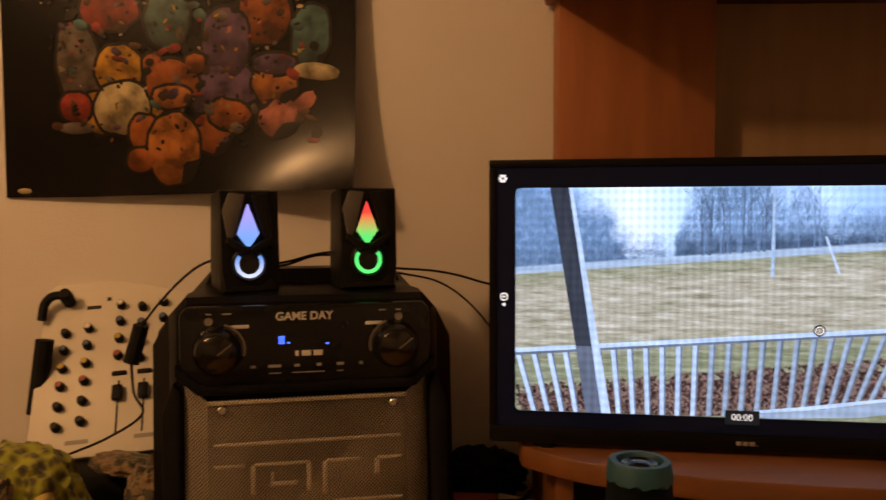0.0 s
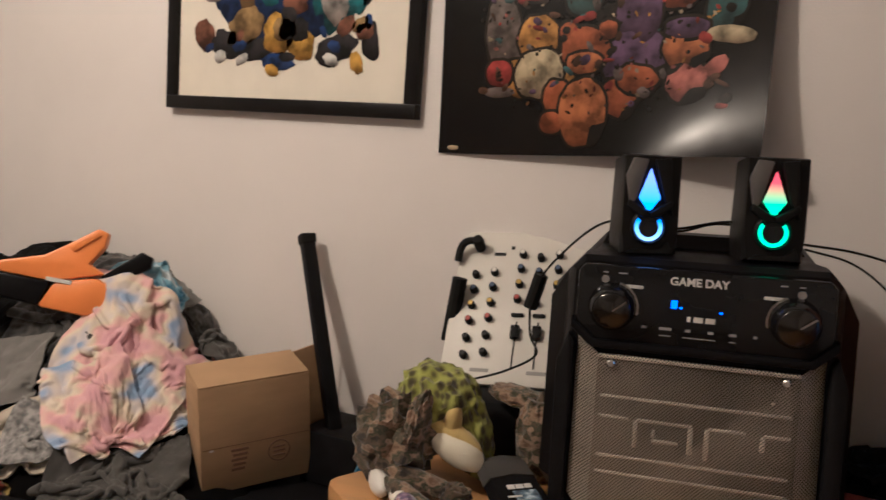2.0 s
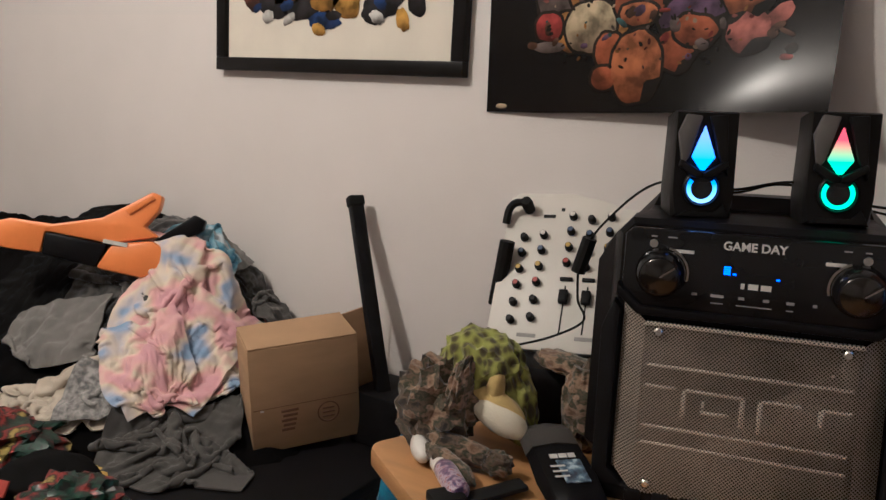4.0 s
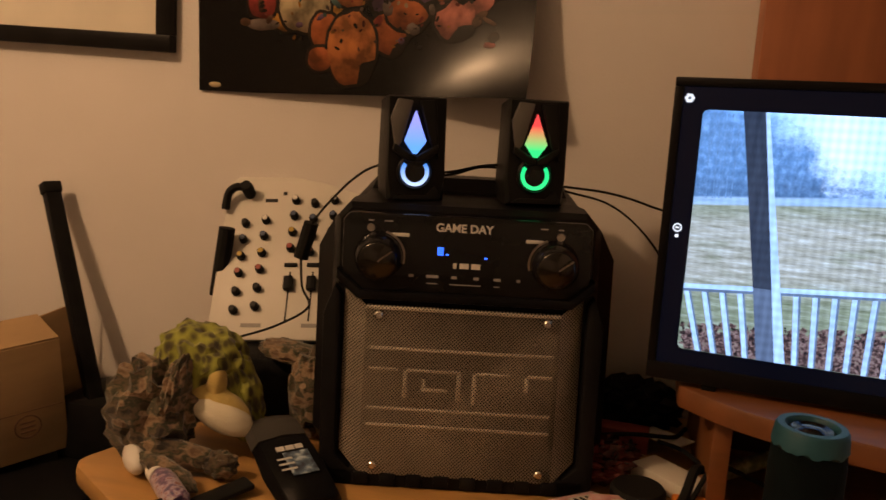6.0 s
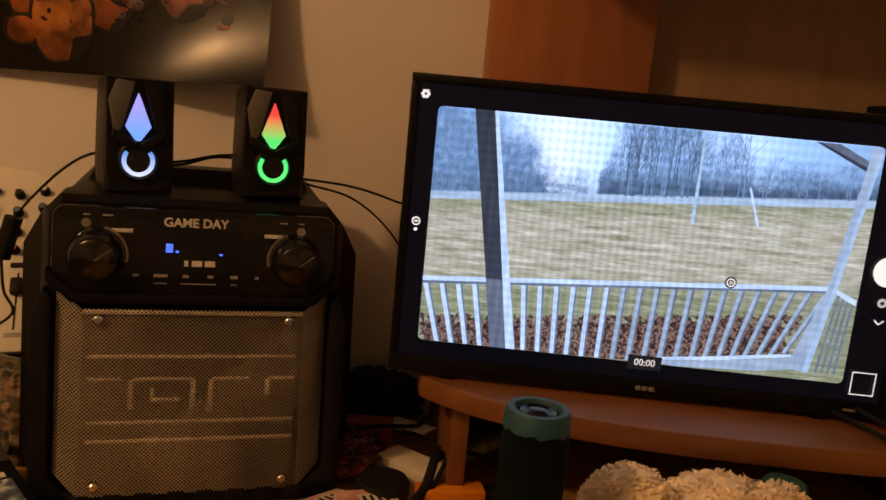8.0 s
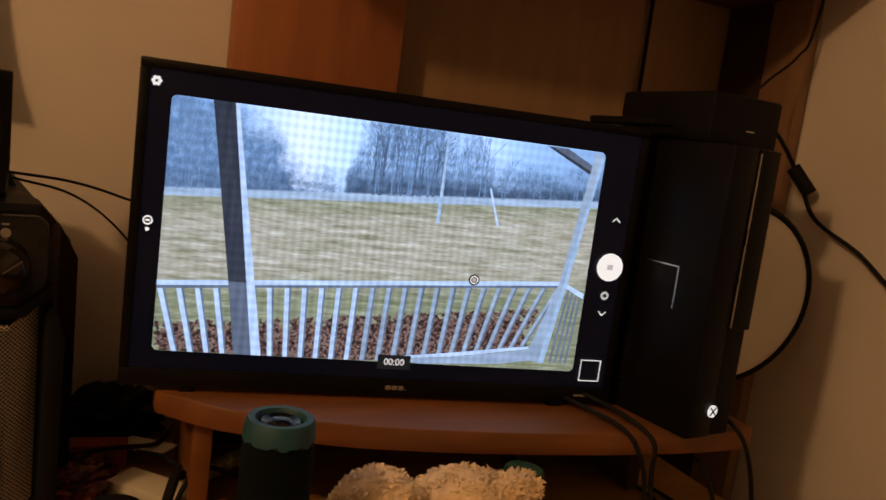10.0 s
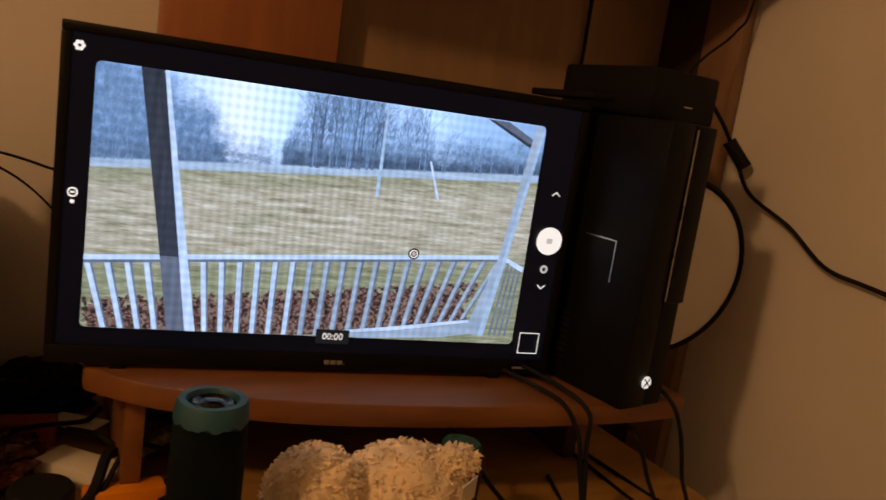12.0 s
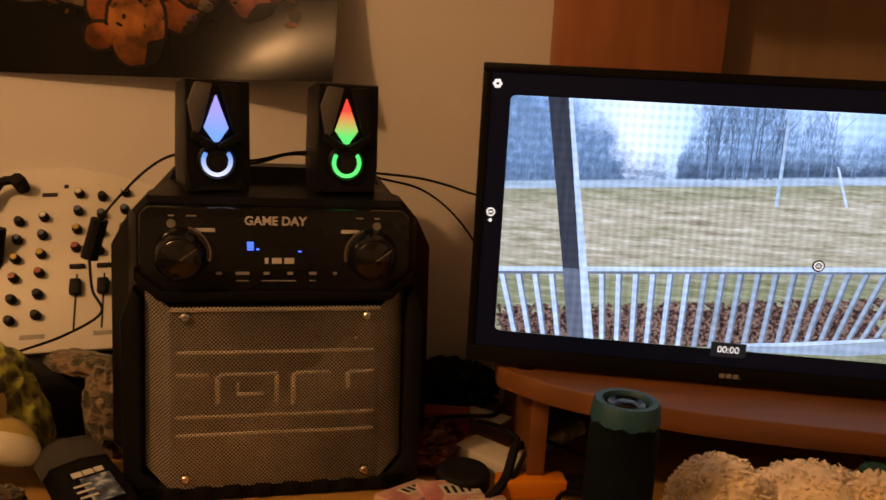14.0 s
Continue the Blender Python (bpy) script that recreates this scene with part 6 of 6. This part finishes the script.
part("main_body", prism(gun([(-30, 392), (0, 385), (60, 394), (130, 384), (165, 366), (205, 343), (220, 350), (215, 372), (192, 398), (215, 414), (140, 424), (50, 405), (42, 438), (0, 432), (-30, 425)]), -0.02, 0.02, 0.005), ORANGE, blaster)
part("black_grip", prism(gun([(50, 406), (140, 425), (122, 461), (45, 440)]), -0.026, 0.026, 0.005), SATIN, blaster)
part("muzzle", prism(gun([(145, 425), (205, 420), (232, 438), (225, 468), (190, 478), (122, 462)]), -0.03, 0.028, 0.008), ORANGE, blaster)
part("barrel", prism(gun([(205, 420), (268, 378), (285, 388), (280, 404), (226, 432)]), -0.015, 0.02, 0.004), SATIN, blaster)
part("slot_ridge", prism(gun([(165, 372), (205, 348), (210, 354), (172, 379)]), -0.024, -0.015, 0.001), ORANGE, blaster)
part("white_mark", prism(gun([(135, 417), (170, 424), (169, 430), (134, 423)]), -0.0315, -0.0195), PRINT, blaster)

hat = thing("embroidered_cap", pose(-1.17, -0.275, 0.603, 0, 0, 35), "black cap with yellow trim lying on the dresser", "cap")
part("crown", moved(blob(0.085, 0.075, 0.06, 51, 0.06, 2, flat=0.0), pose(0, 0, 0)), CLOTHB, hat)
part("trim", moved(lathe([(0.081, 0.008), (0.086, 0.009), (0.086, 0.013), (0.080, 0.014)], 40), pose(0, 0, 0)), CAPS["yellow"], hat)
part("patch", moved(box(-0.016, 0.016, -0.002, 0.002, -0.012, 0.012, 0.001), pose(-0.035, -0.075, 0.042, -30, 0, -20)), material("red_patch", (0.4, 0.06, 0.03), 0.8), hat)

# ---- carton, pole, bag ----
carton = thing("cardboard_carton", pose(-1.006, 0.001, 0.6054, 5.6, -4.1, 57.2), "brown cardboard carton tilted on the dresser beside the clothes", "box")
CW, CD, CH = 0.195, 0.104, 0.196
part("front_wall", box(0, CW, 0, 0.004, 0, CH, 0.0012), CARD, carton)
part("back_wall", box(0, CW, CD - 0.004, CD, 0, CH, 0.0012), CARD, carton)
part("side_wall", box(0, 0.004, 0.004, CD - 0.004, 0, CH, 0.001), CARD, carton)
part("side_wall", box(CW - 0.004, CW, 0.004, CD - 0.004, 0, CH, 0.001), CARD, carton)
part("top_flap", moved(box(0.001, CW - 0.001, 0, CD, 0, 0.004, 0.001), pose(0, 0.001, CH, 2, 0, 0)), CARD, carton)
part("loose_flap", moved(box(0, 0.095, 0, 0.004, 0, 0.19, 0.001), pose(CW - 0.002, CD - 0.012, CH - 0.185, 0, -6, 12)), CARD, carton)
part("seam_line", box(0.004, CW - 0.004, -0.0006, 0.0, 0.084, 0.0852), CARDPRINT, carton, smooth=0)
part("tape_tab", box(0.016, 0.022, -0.0008, 0.0, 0.080, 0.083), PAPER, carton, smooth=0)
for k in range(5):
    part("printed_line", box(0.052 + 0.003 * (k % 2), 0.083 - 0.002 * k, -0.0007, 0.0, 0.072 - 0.009 * k, 0.077 - 0.009 * k), CARDPRINT, carton, smooth=0)
part("printed_ring", moved(ring_arc(0.018, 0.0205, 0, 359.9, -0.0007, 0.0, 32), pose(0.137, 0, 0.058)), CARDPRINT, carton, smooth=0)
for k in range(3):
    part("printed_line", box(0.126, 0.148, -0.0007, 0.0, 0.064 - 0.008 * k, 0.067 - 0.008 * k), CARDPRINT, carton, smooth=0)
# added box: covers bright wall so the gap by the carton stays dark
solid("flat_black_case", box(-0.925, -0.80, 0.16, 0.284, 0.60, 0.70, 0.006), BLACK, Matrix(), "low black box added to darken the gap between the carton and the wall", "case")
a, b = Vector((-1.004, 0.265, 1.045)), Vector((-0.815, 0.165, 0.54))
d = (a - b).normalized()
pole = thing("black_bar", Matrix.Translation(b) @ d.to_track_quat("Z", "Y").to_matrix().to_4x4(), "flat black metal bar leaning against the wall", "bar")
part("shaft", box(-0.013, 0.013, -0.010, 0.010, 0, (a - b).length - 0.012, 0.002), BLACK, pole)
part("end_cap", box(-0.0155, 0.0155, -0.012, 0.012, (a - b).length - 0.02, (a - b).length, 0.003), RUBBER, pole)
solid("blue_bag", moved(blob(0.045, 0.10, 0.36, 61, 0.08, 3, flat=-0.36), pose(0, 0, 0.36)), patches("blue_woven_bag", [(0.02, 0.10, 0.22), (0.03, 0.18, 0.34), (0.05, 0.24, 0.42)], 30, rough=0.5), pose(-0.715, 0.06, 0.0), "blue woven bag standing beside the desk", "bag")
solid("orange_cloth", moved(blob(0.05, 0.08, 0.30, 62, 0.1, 3, flat=-0.29), pose(0, 0, 0.29)), material("orange_cloth", (0.6, 0.16, 0.03), 0.9, 0, 0.15, 30, 0.4, 500), pose(-0.64, -0.06, 0.0), "orange cloth bundle beside the desk", "cloth")
